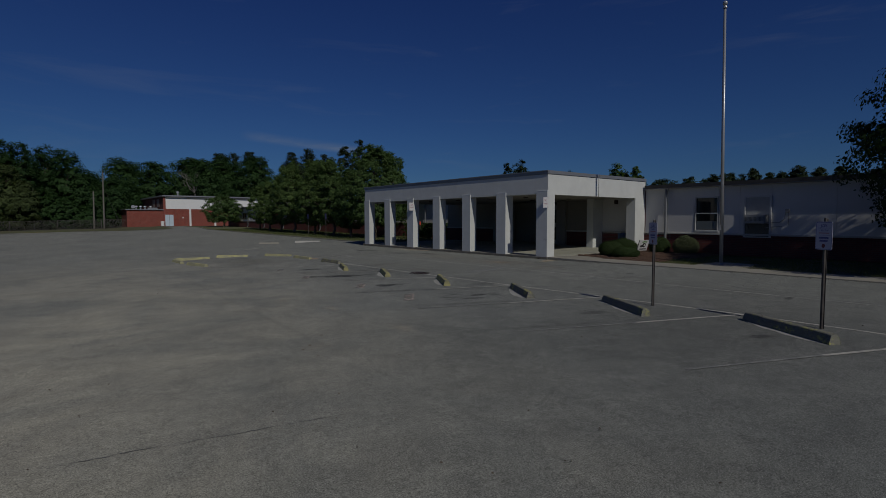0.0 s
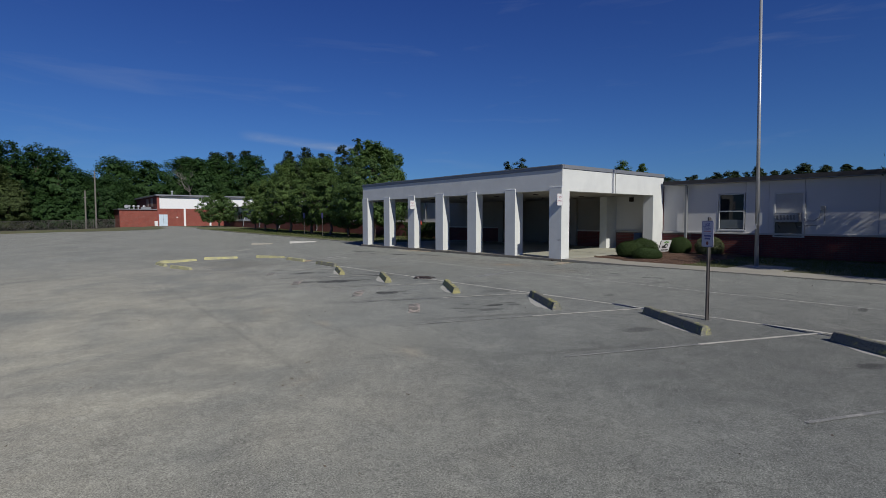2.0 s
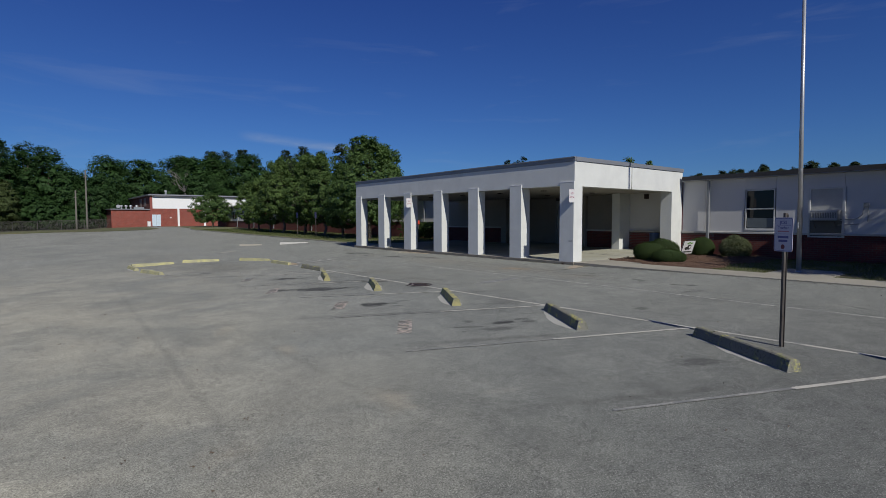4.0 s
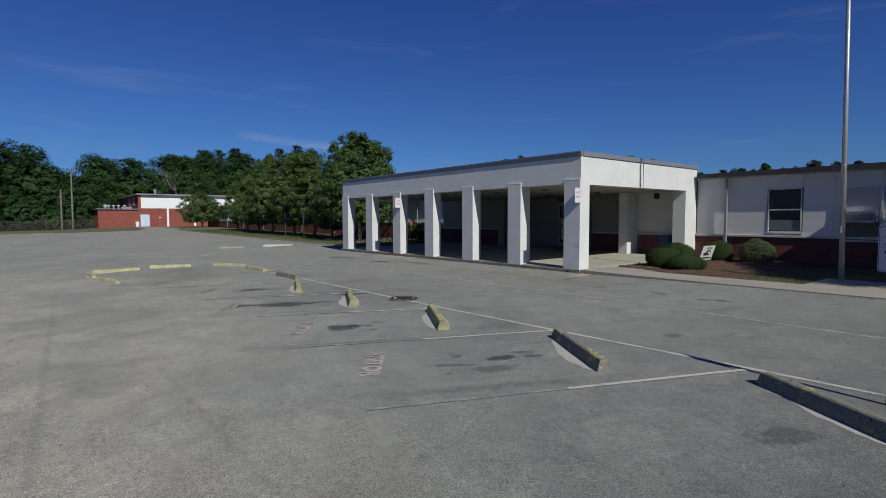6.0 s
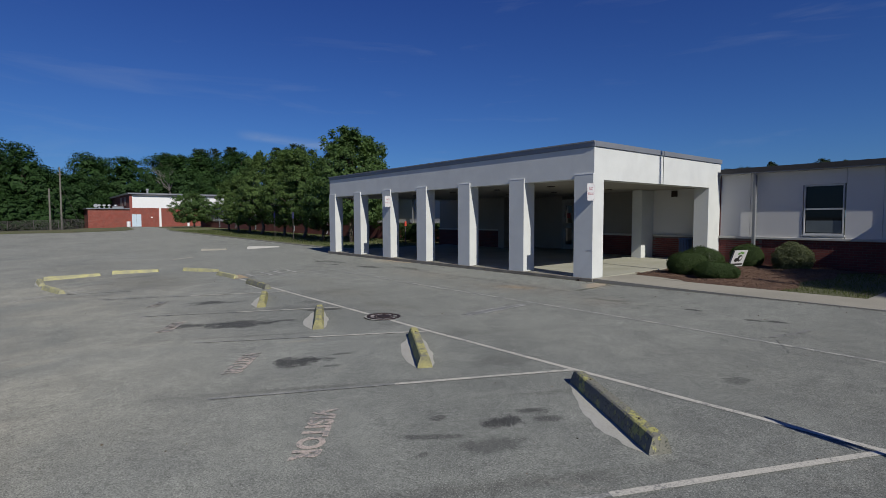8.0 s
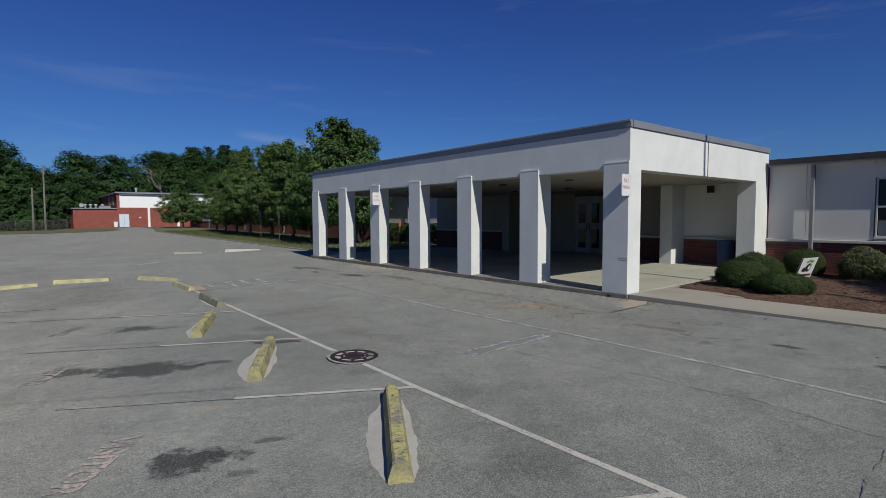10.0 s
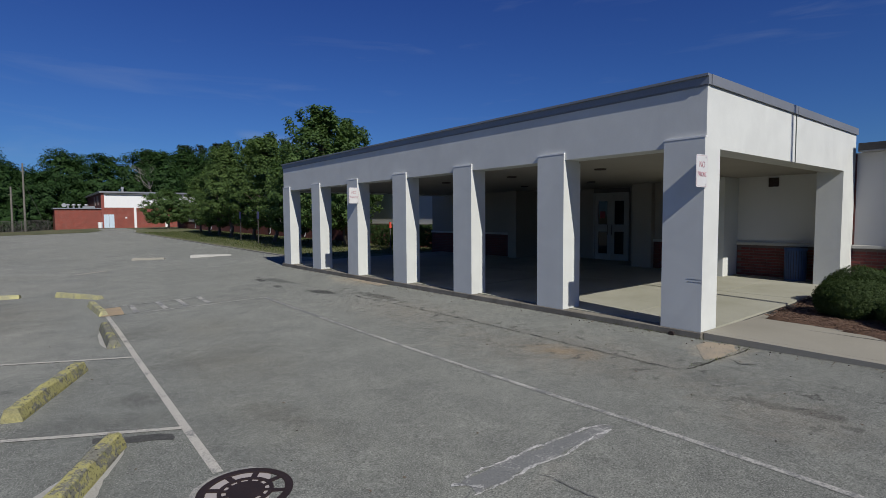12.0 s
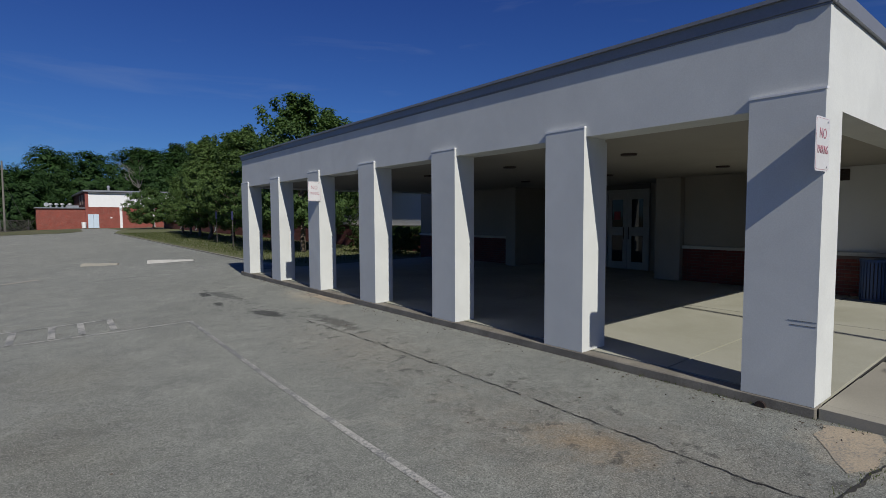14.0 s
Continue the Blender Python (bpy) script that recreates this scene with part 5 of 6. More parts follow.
# ---- flagpole ----
pole = thing("flagpole", "tall bare aluminium flagpole with a ball finial", "flagpole", at=pose(19.45, 8.26, 0.22, -0.6, -0.5, 0))
part("pole", tube(bmesh.new(), (0, 0, 0), (0, 0, 9.1), 0.064, 0.038, 20), ALUMINIUM, pole, smooth=True)
part("collar", tube(bmesh.new(), (0, 0, 0), (0, 0, 0.035), 0.09, 0.075, 20), ALUMINIUM, pole)
part("truck", tube(bmesh.new(), (0, 0, 9.08), (0, 0, 9.16), 0.075, 0.05, 14), ALUMINIUM, pole)
bm = bmesh.new()
bmesh.ops.create_uvsphere(bm, u_segments=14, v_segments=10, radius=0.085, matrix=pose(0, 0, 9.25))
part("ball", bm, ALUMINIUM, pole, smooth=True)
part("halyard", tube(bmesh.new(), (-0.1, 0.02, 1.35), (-0.06, 0.02, 9.1), 0.006, n=5), JOINT, pole)
part("cleat", boxed(-0.14, -0.015, 1.25, -0.07, 0.015, 1.42, 0.004), ALUMINIUM, pole)
part("joint_ring", tube(bmesh.new(), (0, 0, 2.9), (0, 0, 2.94), 0.058, n=18), ALUMINIUM, pole)

# ---- painted lines ----
lines = thing("bay_marking", "worn cream paint lines of the angled parking bays", "road marking", kind="structure")


def stripe(points, wide=0.10, mat=None, lift=0.0045, name="line"):
    """A paint line laid on the tarmac along a path, cut into short lengths."""
    bm = bmesh.new()
    for (x0, y0), (x1, y1) in zip(points, points[1:]):
        d = Vector((x1 - x0, y1 - y0))
        n = Vector((-d.y, d.x)).normalized() * wide / 2
        k = max(1, int(d.length / 0.6))
        row = []
        for i in range(k + 1):
            x, y = x0 + d.x * i / k, y0 + d.y * i / k
            row.append([bm.verts.new((x + s * n.x, y + s * n.y, height(x + s * n.x, y + s * n.y) + lift)) for s in (1, -1)])
        for (a, b), (c, e) in zip(row, row[1:]):
            bm.faces.new((a, b, e, c))
    bmesh.ops.recalc_face_normals(bm, faces=bm.faces)
    for f in bm.faces:
        if f.normal.z < 0:
            f.normal_flip()
    return part(name, bm, mat or ROAD_PAINT, lines)


stripe([(10.2, 1.0), (10.44, 4.0), (10.48, 7.0), (10.48, 10.0), (10.50, 13.0), (10.54, 14.25)], 0.074)
stripe([(10.56, 15.1), (10.58, 16.3), (10.65, 19.6), (10.72, 22.4), (10.74, 24.0)], 0.076)
for cx, cy, ex, ey in ((10.28, 1.1, 6.3, 3.0), (10.42, 3.95, 6.5, 5.85), (10.47, 6.97, 6.3, 9.05), (10.48, 9.97, 6.7, 12.1), (10.49, 13.0, 7.26, 15.1), (10.57, 16.25, 6.93, 18.55), (10.65, 19.62, 6.6, 22.2)):
    u = 0.52
    stripe([(cx, cy), (cx + (ex - cx) * u, cy + (ey - cy) * u)], 0.068, lift=0.008)
    stripe([(cx + (ex - cx) * u, cy + (ey - cy) * u), (ex, ey)], 0.05, FADED, 0.008)
stripe([(13.45, 2.0), (13.5, 7.0), (13.72, 10.6), (13.78, 13.0), (13.79, 16.0), (13.8, 17.0), (13.84, 19.0), (13.88, 20.2)], 0.068, FAINT_PAINT)
stripe([(13.88, 20.2), (14.0, 23.6)], 0.07, FADED)
stripe([(10.8, 23.95), (12.7, 23.68), (14.0, 23.6)], 0.08, FAINT_PAINT)
stripe([(10.8, 25.3), (12.95, 25.12)], 0.07, FAINT_PAINT)
for x in (11.31, 11.88, 12.32, 12.8):
    stripe([(x - 0.02, 23.88), (x + 0.03, 25.15)], 0.11, FAINT_PAINT, 0.009)
stripe([(6.3, 24.6), (5.5, 24.2), (4.8, 23.6)], 0.07, FAINT_PAINT)
stripe([(6.0, 24.2), (7.6, 23.4)], 0.07, FAINT_PAINT, 0.009)

for x, y, s, a, wide, mat in ((7.22, 10.46, 0.335, 234, 0.92, LETTER_PAINT), (7.46, 13.32, 0.33, 236, 0.86, LETTER_PAINT), (7.25, 16.8, 0.33, 241, 0.80, LETTER_PAINT), (7.6, 20.05, 0.30, 241, 0.75, FAINT_LETTER)):
    w = thing("visitor_marking", "worn pinkish painted word visitor on the tarmac", "road marking", "visitor markings", kind="structure", at=pose(x, y, 0))
    tilt = Vector((0, 0, 1)).rotation_difference(Vector((-0.0231, 0.0103, 1))).to_matrix().to_4x4()
    ob = letters("VISITOR", s, Matrix.Translation((0, 0, height(x, y) + 0.008)) @ tilt @ pose(0, 0, 0, 0, 0, a), mat, "lettering", w, thick=0.001, aspect=wide, bold=0.012)

# ---- manhole ----
mx, my = 10.63, 14.66
man = thing("manhole_cover", "rusty cast-iron drain cover set in broken tarmac", "manhole cover", at=pose(mx, my, height(mx, my)) @ pose(0, 0, 0, 0.6, 1.3, 0))
collar = bmesh.new()
rim_ = []
for i in range(72):
    a = 2 * math.pi * i / 72
    q = 0.385 + 0.035 * noise.noise((math.cos(a) * 2.2, math.sin(a) * 2.2, 3.0)) + 0.02 * noise.noise((math.cos(a) * 7, math.sin(a) * 7, 1.0))
    rim_.append(collar.verts.new((q * math.cos(a), q * math.sin(a), 0.005)))
collar.faces.new(rim_)
part("collar", collar, worn("broken_grout", (0.36, 0.35, 0.315), 0.6), man, "pale broken ring of grout")
part("pit", tube(bmesh.new(), (0, 0, -0.1), (0, 0, 0.0085), 0.305, 0.305, 40), WASHED, man)


def ring(bm, r0, r1, z0, z1, n=40, a0=0.0, a1=360.0):
    full = abs(a1 - a0) >= 360
    k = n if full else max(2, int(n * abs(a1 - a0) / 360))
    cols = []
    for i in range(k if full else k + 1):
        a = radians(a0 + (a1 - a0) * i / k)
        c, s = math.cos(a), math.sin(a)
        cols.append([bm.verts.new((r * c, r * s, z)) for r, z in ((r0, z0), (r1, z0), (r1, z1), (r0, z1))])
    for i in range(len(cols) if full else len(cols) - 1):
        p, q = cols[i], cols[(i + 1) % len(cols)]
        for j in range(4):
            bm.faces.new((p[j], q[j], q[(j + 1) % 4], p[(j + 1) % 4]))
    if not full:
        bm.faces.new(cols[0][::-1])
        bm.faces.new(cols[-1])
    bmesh.ops.recalc_face_normals(bm, faces=bm.faces)
    return bm


part("frame", ring(bmesh.new(), 0.275, 0.335, 0.0, 0.018), IRON, man)
part("ring", ring(bmesh.new(), 0.165, 0.195, 0.0, 0.016), IRON, man)
part("hub", tube(bmesh.new(), (0, 0, 0), (0, 0, 0.016), 0.135, 0.135, 24), IRON, man)
for i in range(12):
    part("spoke", boxed(0.125, -0.014, 0.0, 0.17, 0.014, 0.0155, m=pose(0, 0, 0, 0, 0, 30 * i)), IRON, man)
for i in range(8):
    part("spoke", boxed(0.19, -0.022, 0.0, 0.28, 0.022, 0.0155, m=pose(0, 0, 0, 0, 0, 45 * i + 10)), IRON, man)


# ---- wheel stops ----
def stop_mesh(long=1.83, seed=0):
    """A trapezoid concrete bar with chipped edges."""
    bm = bmesh.new()
    prof = [(-0.098, -0.03), (0.098, -0.03), (0.094, 0.03), (0.060, 0.138), (0.042, 0.152), (-0.042, 0.152), (-0.060, 0.138), (-0.094, 0.03)]
    n = 22
    rows = []
    for i in range(n + 1):
        x = -long / 2 + long * i / n
        row = []
        for y, z in prof:
            k = noise.noise((x * 6 + seed * 7, y * 9, z * 9)) * 0.010 if z > 0.02 else 0
            end = 0.012 if i in (0, n) and z > 0.1 else 0
            row.append(bm.verts.new((x + (end if i == 0 else -end), y * (1 + k * 3), z + k - end * 0.7)))
        rows.append(row)
    for p, q in zip(rows, rows[1:]):
        for j in range(8):
            bm.faces.new((p[j], p[(j + 1) % 8], q[(j + 1) % 8], q[j]))
    bm.faces.new(rows[0][::-1])
    bm.faces.new(rows[-1])
    bmesh.ops.recalc_face_normals(bm, faces=bm.faces)
    return bm


def grit_patch(m, long, seed, grit, side):
    """A lens of pale grit lying along one flank of a wheel stop."""
    g = thing("grit_patch", "pale gritty patch beside a wheel stop", "patch", "grit patches", kind="structure")
    bm = bmesh.new()
    rim = []
    for i in range(25):
        u = i / 24
        w = 0.22 * grit * math.sin(math.pi * u) ** 0.8 * (1.3 - 0.6 * u) * (1 + 0.5 * noise.noise((u * 5, seed, 2))) + 0.03 * noise.noise((u * 13, seed, 0)) + 0.015 * noise.noise((u * 37, seed, 5))
        rim.append(((u - 0.5) * long * 1.02, side * (0.085 + w)))
    rim += [(long * 0.5, side * 0.02), (-long * 0.5, side * 0.02)]
    vs = []
    for a, b in rim:
        p = m @ Vector((a, b, 0))
        vs.append(bm.verts.new((p.x, p.y, height(p.x, p.y) + 0.003)))
    f = bm.faces.new(vs)
    f.normal_update()
    if f.normal.z < 0:
        f.normal_flip()
    bmesh.ops.triangulate(bm, faces=bm.faces)
    part("patch", bm, PALE_GRIT, g)


def wheel_stop(x, y, turn, mat, label, long=1.83, seed=0, grit=1.0, side=1):
    z = height(x, y) - (0.05 if y > 36 else 0.03 if y > 24 else 0.0)
    s = thing("wheel_stop", label, "wheel stop", "wheel stops", at=pose(x, y, z, 0, 0, turn))
    part("block", stop_mesh(long, seed), mat, s)
    if mat is YELLOW_MOSS:
        bm = bmesh.new()
        prism(bm, [(-0.099, -0.02), (0.099, -0.02), (0.096, 0.03), (0.061, 0.138), (0.042, 0.145), (-0.042, 0.145), (-0.061, 0.138), (-0.096, 0.03)], -long / 2 - 0.004, -long / 2 + 0.045)
        part("end_paint", bm, YELLOW_END, s, "flaking yellow painted end")
    for e in (-0.55, 0.55):
        part("pin", tube(bmesh.new(), (e * long / 1.83, 0, 0.1), (e * long / 1.83, 0, 0.156), 0.012, n=8), IRON, s)
    if grit:
        grit_patch(s.matrix_basis, long, seed, grit, side)
    return s


MOSSY = "weathered concrete wheel stop with flaking yellow paint"
YELLOW = "faded yellow concrete wheel stop at the bay's end"
for i, (x, y, a, g) in enumerate(((9.46, 2.93, 58, 0.55), (9.50, 5.90, 58, 0.45), (9.62, 8.90, 57, 0.9), (9.64, 12.14, 59, 0.8), (9.59, 15.38, 64, 0.9), (9.61, 18.5, 68, 0.7))):
    st = wheel_stop(x, y, a, MOSS_STOP if i < 3 else YELLOW_MOSS, MOSSY, 1.83, i, g)
    if i in (3, 4):
        grit_patch(st.matrix_basis, 1.83, i + 40, 0.42, -1)
for i, (x, y, a, l, mat) in enumerate(((10.51, 21.45, 88, 1.83, MOSS_STOP), (10.66, 25.0, 92, 1.83, YELLOW_STOP), (10.5, 27.9, 117, 1.83, YELLOW_STOP), (8.5, 29.5, 163, 1.6, YELLOW_STOP), (6.45, 29.4, 188, 1.75, YELLOW_STOP), (5.5, 28.2, 92, 1.6, YELLOW_STOP), (5.75, 25.4, 101, 1.83, YELLOW_STOP))):
    wheel_stop(x, y, a, mat, YELLOW if i else MOSSY, l, 10 + i, 0.35 if i in (0, 5) else 0)
wheel_stop(16.4, 37.4, -34, WHITE_STOP, "white painted concrete wheel stop", 1.9, 30, 0)
wheel_stop(14.0, 39.1, -34, DUST, "pale worn concrete wheel stop", 1.5, 31, 0)
stripe([(10.84, 23.9), (10.91, 25.1)], 0.42, OCHRE, 0.011, "paint")
stripe([(10.9, 34.9), (11.9, 35.4)], 0.35, DUST, 0.006, "paint")

# ---- repairs and edges on the road ----
rep = thing("tarmac_repair", "sealed and broken tarmac repairs near the canopy", "road repair", kind="structure")


def blob(outline, mat, lift=0.005, parent=None, name="patch", seed=0, rough=0.05):
    bm = bmesh.new()
    vs = []
    n = len(outline)
    for i in range(n):
        (x0, y0), (x1, y1) = outline[i], outline[(i + 1) % n]
        for k in range(6):
            x, y = x0 + (x1 - x0) * k / 6, y0 + (y1 - y0) * k / 6
            x += rough * noise.noise((x * 5, y * 5, seed))
            y += rough * noise.noise((y * 5, x * 5, seed + 9))
            vs.append(bm.verts.new((x, y, height(x, y) + lift)))
    f = bm.faces.new(vs)
    f.normal_update()
    if f.normal.z < 0:
        f.normal_flip()
    bmesh.ops.triangulate(bm, faces=bm.faces)
    return part(name, bm, mat, parent)


blob([(11.86, 13.70), (12.6, 13.72), (13.4, 13.62), (13.55, 13.5), (12.7, 13.5), (11.85, 13.52)], PATCH, 0.004, rep, "patch", 1, 0.08)
blob([(10.44, 16.2), (10.14, 16.41), (9.84, 16.55), (9.86, 16.42), (10.1, 16.24), (10.42, 16.05)], POTHOLE, 0.005, rep, "pothole", 4, 0.07)


def crack(points, wide, seed, lift=0.007, mat=None):
    """A ragged dark crack along a path."""
    bm = bmesh.new()
    row = []
    t = 0
    for (x0, y0), (x1, y1) in zip(points, points[1:]):
        d = Vector((x1 - x0, y1 - y0))
        n = Vector((-d.y, d.x)).normalized()
        k = max(2, int(d.length / 0.05))
        for i in range(k):
            t += 1
            o = 0.045 * noise.noise((t * 0.12, seed, 0)) + 0.026 * noise.noise((t * 0.53, seed, 3)) + 0.012 * noise.noise((t * 1.37, seed, 5))
            w = wide * max(0.10, 0.5 + 0.8 * noise.noise((t * 0.2, seed, 7)) + 0.7 * noise.noise((t * 0.77, seed, 8)))
            x, y = x0 + d.x * i / k + n.x * o, y0 + d.y * i / k + n.y * o
            row.append([bm.verts.new((x + s * n.x * w / 2, y + s * n.y * w / 2, height(x, y) + lift)) for s in (1, -1)])
    for (a, b), (c, e) in zip(row, row[1:]):
        bm.faces.new((b, a, c, e))
    for f in bm.faces:
        f.normal_update()
        if f.normal.z < 0:
            f.normal_flip()
    return part("crack", bm, mat or CRACK, rep)


crack([(15.60, 13.86), (15.52, 14.4), (15.57, 14.9), (15.57, 15.5), (15.62, 16.3), (15.66, 19.0), (15.6, 22.0)], 0.024, 1)
crack([(15.62, 13.84), (15.98, 13.76), (16.35, 13.70), (16.95, 13.62)], 0.042, 2)
crack([(-0.05, 5.16), (0.49, 5.07), (1.05, 4.92), (1.68, 4.75), (2.48, 4.55)], 0.013, 21, mat=FAINT_CRACK)
crack([(16.35, 13.74), (16.2, 13.45), (16.32, 13.25)], 0.02, 22)
crack([(15.58, 13.78), (15.36, 13.5), (15.28, 13.32), (14.9, 13.3), (14.53, 13.31)], 0.012, 23, mat=FAINT_CRACK)
crack([(15.28, 13.32), (15.45, 13.12), (15.61, 12.89)], 0.010, 24, mat=FAINT_CRACK)
blob([(16.90, 14.18), (16.95, 13.86), (16.74, 13.75), (16.25, 13.76), (16.12, 13.86), (16.40, 14.05), (16.62, 14.20)], SANDY, 0.004, rep, "sand", 31, 0.07)
blob([(16.74, 24.42), (16.955, 24.6), (16.955, 22.5), (16.68, 22.58), (16.72, 23.5)], SANDY, 0.006, rep, "sand", 32, 0.04)
crack([(12.4, 13.39), (12.47, 12.44), (12.59, 11.99), (12.74, 11.34), (12.69, 10.85), (12.8, 10.3), (12.6, 9.3), (12.9, 8.95)], 0.016, 3, mat=FAINT_CRACK)
crack([(12.35, 9.18), (11.5, 9.15), (10.68, 9.07)], 0.012, 4, mat=FAINT_CRACK)
crack([(13.81, 8.84), (13.19, 8.49), (13.15, 7.48), (13.1, 5.0), (12.9, 3.0)], 0.016, 6, mat=FAINT_CRACK)
crack([(13.81, 8.84), (14.5, 8.65), (15.15, 8.55), (15.14, 8.09)], 0.014, 7, mat=FAINT_CRACK)
crack([(13.95, 8.98), (14.4, 8.84), (14.95, 8.72)], 0.12, 12, 0.006, SEALED)
crack([(11.85, 13.55), (11.3, 13.35), (10.95, 13.9)], 0.012, 9, mat=FAINT_CRACK)
crack([(11.94, 13.72), (12.6, 13.72), (13.32, 13.65), (13.59, 13.54)], 0.05, 13, 0.006, CRUMBLED)
crack([(11.83, 13.5), (12.49, 13.48), (13.0, 13.49), (13.53, 13.48)], 0.045, 14, 0.006, CRUMBLED)
crack([(11.8, 13.72), (12.0, 13.5)], 0.09, 15, 0.0065, CRUMBLED)

# ---- parking signs on posts ----
for x, y in ((10.15, 5.64), (10.05, 2.62)):
    z = height(x, y)
    s = thing("parking_sign", "white metal parking sign on a slim rusty steel post", "sign", "parking signs", at=pose(x, y, z, 0, 0, -120))
    part("post", prism(bmesh.new(), [(-0.016, -0.2), (0.016, -0.2), (0.016, 1.82), (-0.016, 1.82)], -0.018, 0.018), STEEL_POST, s)
    part("post_flange", boxed(-0.03, 0.017, -0.2, 0.03, 0.023, 1.8), STEEL_POST, s)
    face = Matrix.Translation((0, -0.022, 1.53))

    def flat(bm):
        bmesh.ops.transform(bm, matrix=face, verts=bm.verts)
        return bm

    part("plate", flat(rounded_plate(0.31, 0.46, 0.03)), SIGN_FACE, s)
    part("border", flat(rounded_plate(0.295, 0.445, 0.027, 0.0052)), BLUE_INK, s, "thin dark blue border")
    part("face", flat(rounded_plate(0.28, 0.43, 0.023, 0.0066)), SIGN_FACE, s)
    up = face @ pose(0, -0.0042, 0, 90, 0, 0)
    letters("JCES", 0.062, up @ Matrix.Translation((0, 0.160, 0)), BLUE_INK, "lettering", s, "dark blue letters", thick=0.0006, bold=0.0012)
    letters("Teacher", 0.058, up @ Matrix.Translation((0, 0.090, 0)), BLUE_INK, "lettering", s, "dark blue letters", thick=0.0006, aspect=0.95)
    for zz, w, h, mat in ((0.123, 0.24, 0.004, BLUE_INK), (0.035, 0.19, 0.016, RED_INK), (0.006, 0.24, 0.004, BLUE_INK), (-0.050, 0.18, 0.030, BLUE_INK), (-0.100, 0.15, 0.030, BLUE_INK)):
        part("text_bar", flat(boxed(-w / 2, -0.0046, zz, w / 2, -0.0036, zz + h)), mat, s)
    bm = bmesh.new()
    bmesh.ops.create_cone(bm, cap_ends=True, segments=16, radius1=0.032, radius2=0.032, depth=0.001, matrix=pose(0, -0.0042, -0.165, 90, 0, 0))
    part("emblem", flat(bm), plain("dark_red_mark", (0.16, 0.02, 0.03), 0.5), s, "round dark red emblem")
for x, y in ((21.35, 48.5), (20.85, 43.5)):
    s = thing("sign_post", "slim dark sign post on the grass verge", "sign", "verge signs", at=pose(x, y, verge_top(x, y)))
    part("post", tube(bmesh.new(), (0, 0, -0.2), (0, 0, 2.1), 0.03, n=8), STEEL_POST, s)
    part("plate", boxed(-0.02, -0.16, 1.6, -0.012, 0.16, 2.08), BLUE_INK, s)

# ---- shrubs and yard sign ----
SHRUBS = ((20.1, 13.2, 0.58, 0.66), (21.3, 13.38, 0.62, 0.74), (19.65, 12.25, 0.58, 0.43), (23.95, 13.1, 0.50, 0.74), (23.85, 11.75, 0.50, 0.80))
for i, (x, y, r, h) in enumerate(SHRUBS):
    rng2 = np.random.default_rng(40 + i)
    b = thing("shrub", "clipped round evergreen shrub in the mulch bed" if i < 4 else "loose grey-green shrub in the mulch bed", "shrub", "shrubs", at=pose(x, y, 0.25))
    k = 5200 if i < 4 else 900
    d = rng2.normal(size=(k, 3))
    d /= np.linalg.norm(d, axis=1)[:, None]
    d[:, 2] = d[:, 2] * 0.62 + 0.42
    lump = 1 + 0.05 * np.sin(d[:, 0] * 5 + i) * np.cos(d[:, 1] * 4 - i)
    pts = d * np.array([r, r, h * 0.96]) * (np.where(rng2.random(k) < 0.75, rng2.uniform(0.90, 0.985, k), rng2.uniform(0.55, 0.92, k)) * lump)[:, None]
    pts[:, 2] = np.maximum(pts[:, 2], 0.04)
    cards("foliage", [leaves(rng2, pts, 8 if i < 4 else 34, 0.016 if i < 4 else 0.024, 0.045 if i < 4 else 0.12, core=(0, 0, 0.2) if i < 4 else None)[0]], LEAF_BUSH if i < 4 else LEAF_GREY, b)
    bm = bmesh.new()
    for q in range(7):
        limb(bm, rng2, (0, 0, -0.05), tuple(pts[q * 9] * 0.7), 0.02, 0.006, 2, 5)
    part("stems", bm, BARK, b)

ys_ = thing("yard_sign", "small tilted white yard sign with printed emblem", "sign", at=pose(20.9, 12.3, 0.38, 20, 0, -13))
part("panel", boxed(-0.305, -0.006, 0.10, 0.305, 0.006, 0.60, 0.003), SIGN_BACK, ys_)
part("stripe", boxed(-0.305, -0.009, 0.10, -0.265, -0.0065, 0.60), BLACK_INK, ys_)


def disc(name, x, z, r, depth, mat, label="", squash=1.0):
    """A round printed mark on the yard sign."""
    q = bmesh.new()
    bmesh.ops.create_cone(q, cap_ends=True, segments=20, radius1=r, radius2=r, depth=0.002, matrix=pose(x, -depth, z, 90, 0, 0) @ Matrix.Diagonal((1, squash, 1, 1)))
    return part(name, q, mat, ys_, label)


disc("emblem", 0.06, 0.36, 0.105, 0.008, BLACK_INK, "round dark emblem")
disc("emblem_core", 0.09, 0.36, 0.05, 0.0095, SIGN_BACK)
disc("emblem_tail", -0.07, 0.31, 0.085, 0.0075, BLACK_INK, "", 0.7)
for x, z, r in ((-0.04, 0.50, 0.05), (0.04, 0.53, 0.05), (0.13, 0.51, 0.055)):
    disc("leaf_mark", x, z, r, 0.0085, GREEN_INK, "", 0.6)
part("text_bar", boxed(-0.16, -0.0085, 0.15, 0.26, -0.0065, 0.20), BLACK_INK, ys_)
for x in (-0.2, 0.2):
    part("stake", tube(bmesh.new(), (x, 0, -0.3), (x, 0, 0.3), 0.006, n=6), STEEL_POST, ys_)

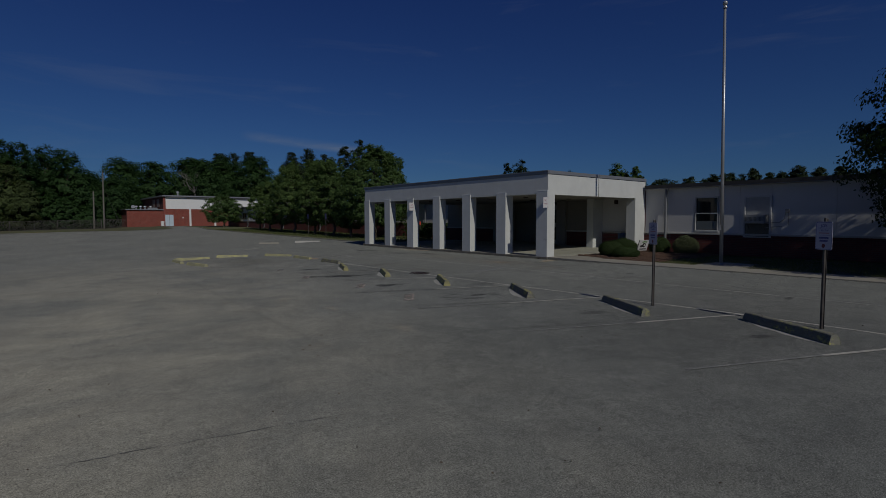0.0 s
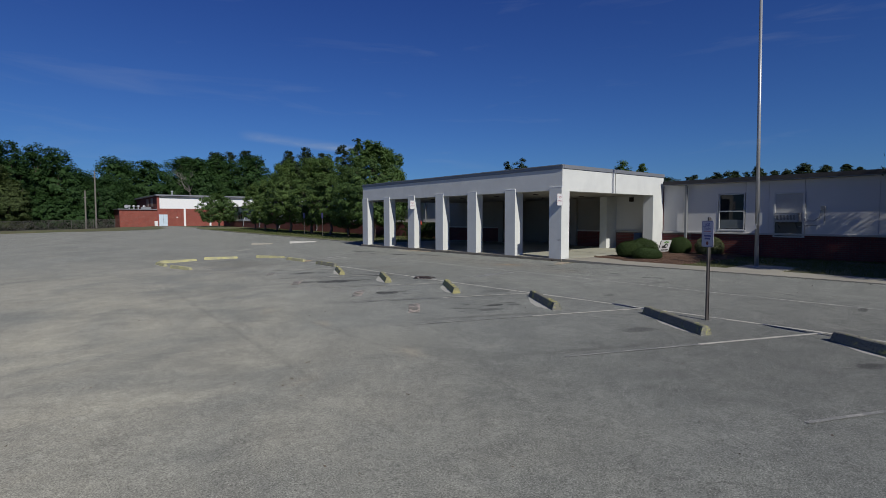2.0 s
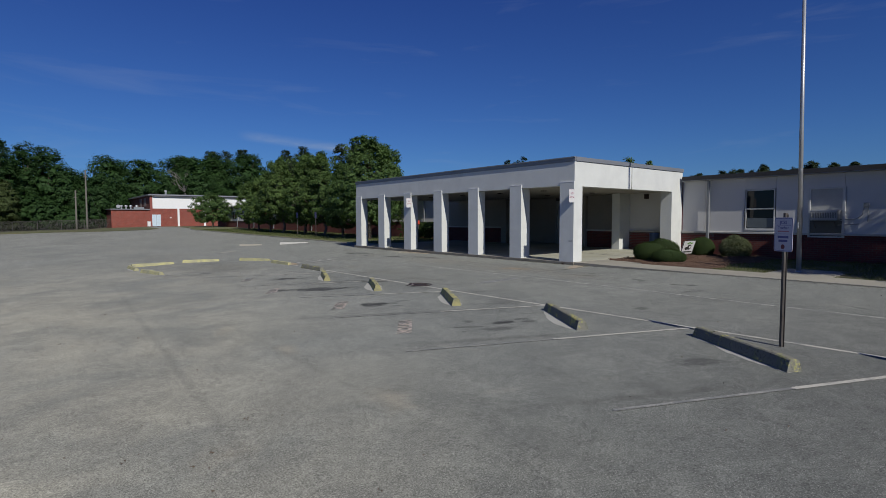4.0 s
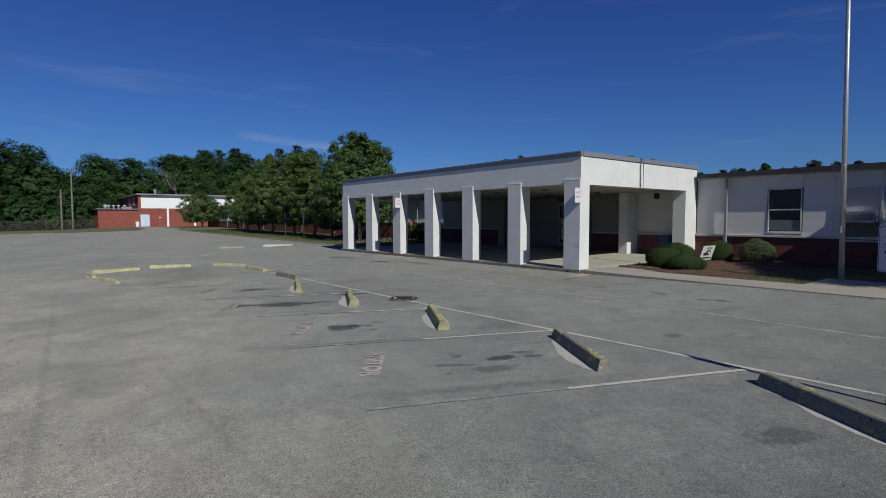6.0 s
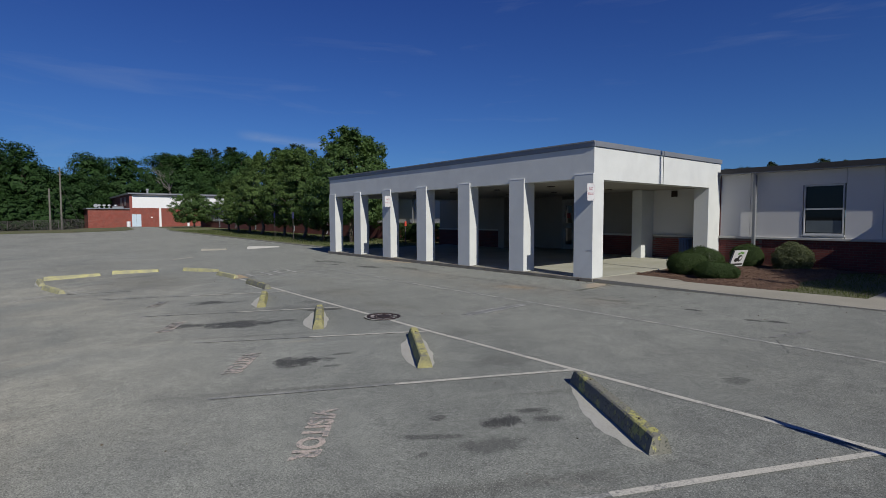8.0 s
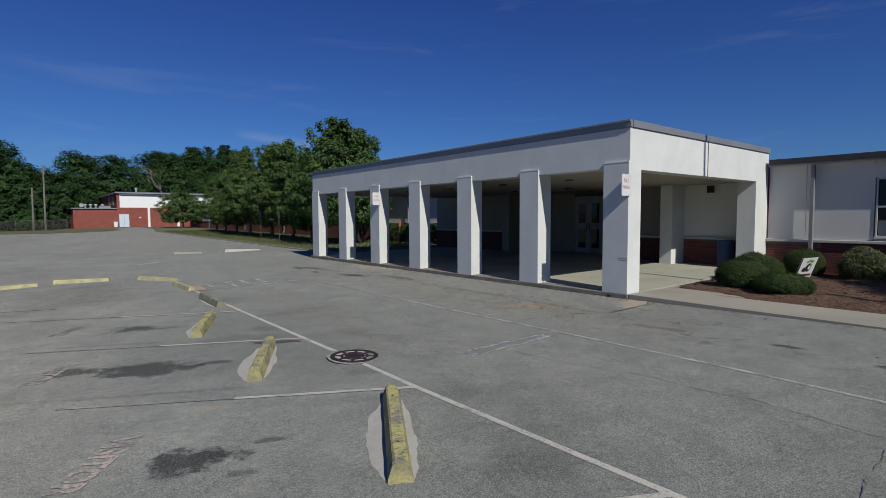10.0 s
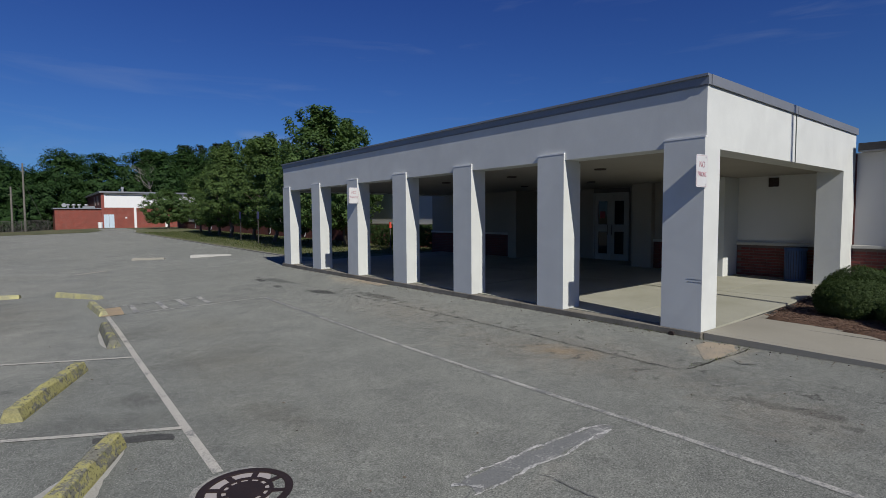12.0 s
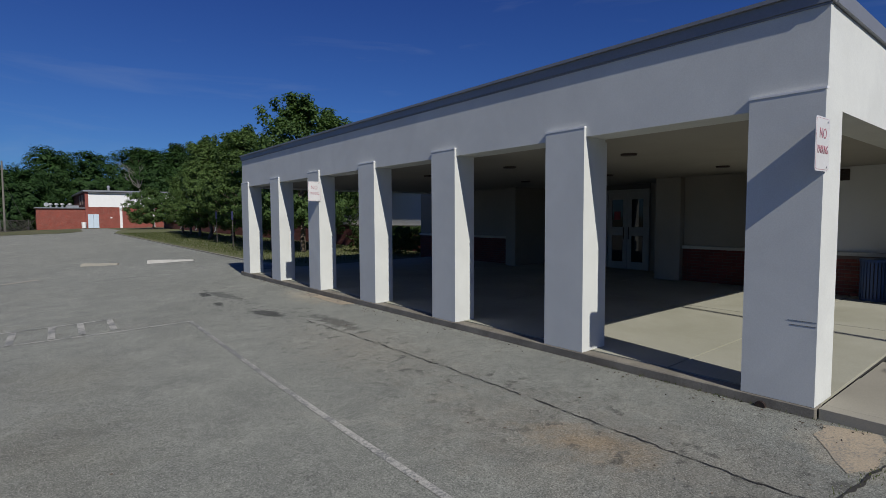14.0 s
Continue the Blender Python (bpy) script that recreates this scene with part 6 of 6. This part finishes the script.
# ---- loose small matter ----
def scatter(name, label, category, spots, size, mat, seed, upright=0.0, slim=0.3):
    """Small flat chips, one short card each, lying or standing at the given spots."""
    r = np.random.default_rng(seed)
    c = np.array(spots)
    n = len(c)
    yaw = r.uniform(0, 2 * math.pi, n)
    a = np.stack([np.cos(yaw), np.sin(yaw), r.normal(0, 0.25, n)], axis=1)
    if upright:
        a = a * 0.35 + np.array([0, 0, upright])
    a /= np.linalg.norm(a, axis=1)[:, None]
    b = np.cross(a, r.normal(size=(n, 3)))
    b /= np.linalg.norm(b, axis=1)[:, None]
    s = size * r.uniform(0.5, 1.4, n)[:, None]
    base = c + a * s * (1.0 if upright else 0.0)
    v = np.stack([base - a * s, base + b * s * slim, base + a * s, base - b * s * slim], axis=1).reshape(-1, 3)
    return tagged(cards(name, [v], mat), label, category, kind="stuff")


r = random.Random(77)


def inside(x, y, ring_):
    hit = False
    for (x0, y0), (x1, y1) in zip(ring_, ring_[1:] + ring_[:1]):
        if (y0 > y) != (y1 > y) and x < (x1 - x0) * (y - y0) / (y1 - y0) + x0:
            hit = not hit
    return hit


spots = []
while len(spots) < 26000:
    x, y = r.uniform(18.3, 24.6), r.uniform(9.9, 14.3)
    if inside(x, y, MULCH_EDGE):
        spots.append((x, y, 0.20 + 0.085 * noise.noise((x * 1.3 + 3, y * 1.3, 3)) + 0.055 + r.uniform(0, 0.012)))
scatter("mulch_chips", "loose reddish pine straw and chips on the bed", "mulch", spots, 0.03, NEEDLE, 5, slim=0.14)
spots = []
for i in range(26000):
    x, y = r.uniform(18.4, 24.55), r.uniform(1.0, 11.2)
    if not inside(x, y, MULCH_EDGE) and not (x < 20.32 and 7.18 < y < 8.77) and noise.noise((x * 0.8, y * 0.8, 4)) > -0.35:
        spots.append((x, y, 0.185 + 0.03 * min(1.0, max(0.0, (9.0 - y) / 3.0))))
scatter("grass", "thin patchy mown grass", "grass", spots, 0.035, GRASS, 6, upright=0.8, slim=0.12)
spots = []
for i in range(30000):
    x, y = r.uniform(19.0, 26.5), r.uniform(31.0, 74.0)
    spots.append((x, y, verge_top(x, y) + 0.01))
scatter("grass", "mown grass on the verge under the trees", "grass", spots, 0.05, GRASS, 8, upright=0.8, slim=0.16)
spots = []
for i in range(1500):
    y = r.uniform(-4, 29.5)
    x = 16.96 - abs(r.gauss(0, 0.16)) if r.random() < 0.8 else r.uniform(14.5, 16.9)
    spots.append((x, y, height(x, y) + 0.008))
for i in range(500):
    x, y = r.uniform(-2, 16.5), r.uniform(0.5, 26)
    spots.append((x, y, height(x, y) + 0.007))
for i in range(130):
    x, y = r.uniform(-3, 4.5), r.uniform(1.5, 22)
    for k in range(r.randint(1, 3)):
        spots.append((x + r.gauss(0, 0.02), y + r.gauss(0, 0.02), height(x, y) + 0.008))
scatter("leaf_litter", "dry leaf bits and grit along the kerb and tarmac", "litter", spots, 0.013, LITTER, 9, slim=0.5)

spots = []
for i in range(110):
    u = r.random()
    x, y = 15.7 + 1.25 * u + r.gauss(0, 0.03), 13.82 - 0.2 * u + r.gauss(0, 0.035)
    spots.append((x, y, height(x, y) + 0.004))
for i in range(160):
    y = r.uniform(13.6, 16.6)
    spots.append((16.95 - abs(r.gauss(0, 0.025)), y, height(16.95, y) + 0.004))
scatter("weeds", "small weeds in the broken tarmac by the kerb", "weeds", spots, 0.014, GRASS, 12, upright=0.7, slim=0.2)

# ---- bricks of the wall beside and under the canopy ----
bm = boxed(-0.011, -0.0975, -0.0285, 0.011, 0.0975, 0.0285, 0.004)
brick_mesh = mesh_of(bm, "brick", BRICK_ONE)
for row in range(14):
    z = 0.04 + 0.0762 * row
    for i in range(22):
        y = 12.99 + 0.207 * i + (0.1035 if row % 2 else 0.0)
        if y < 16.74:
            ob = new("brick", brick_mesh)
            ob.parent = south
            ob.location = (WALL - 0.022 + 0.002 * math.sin(row * 5 + i * 3), y, z)
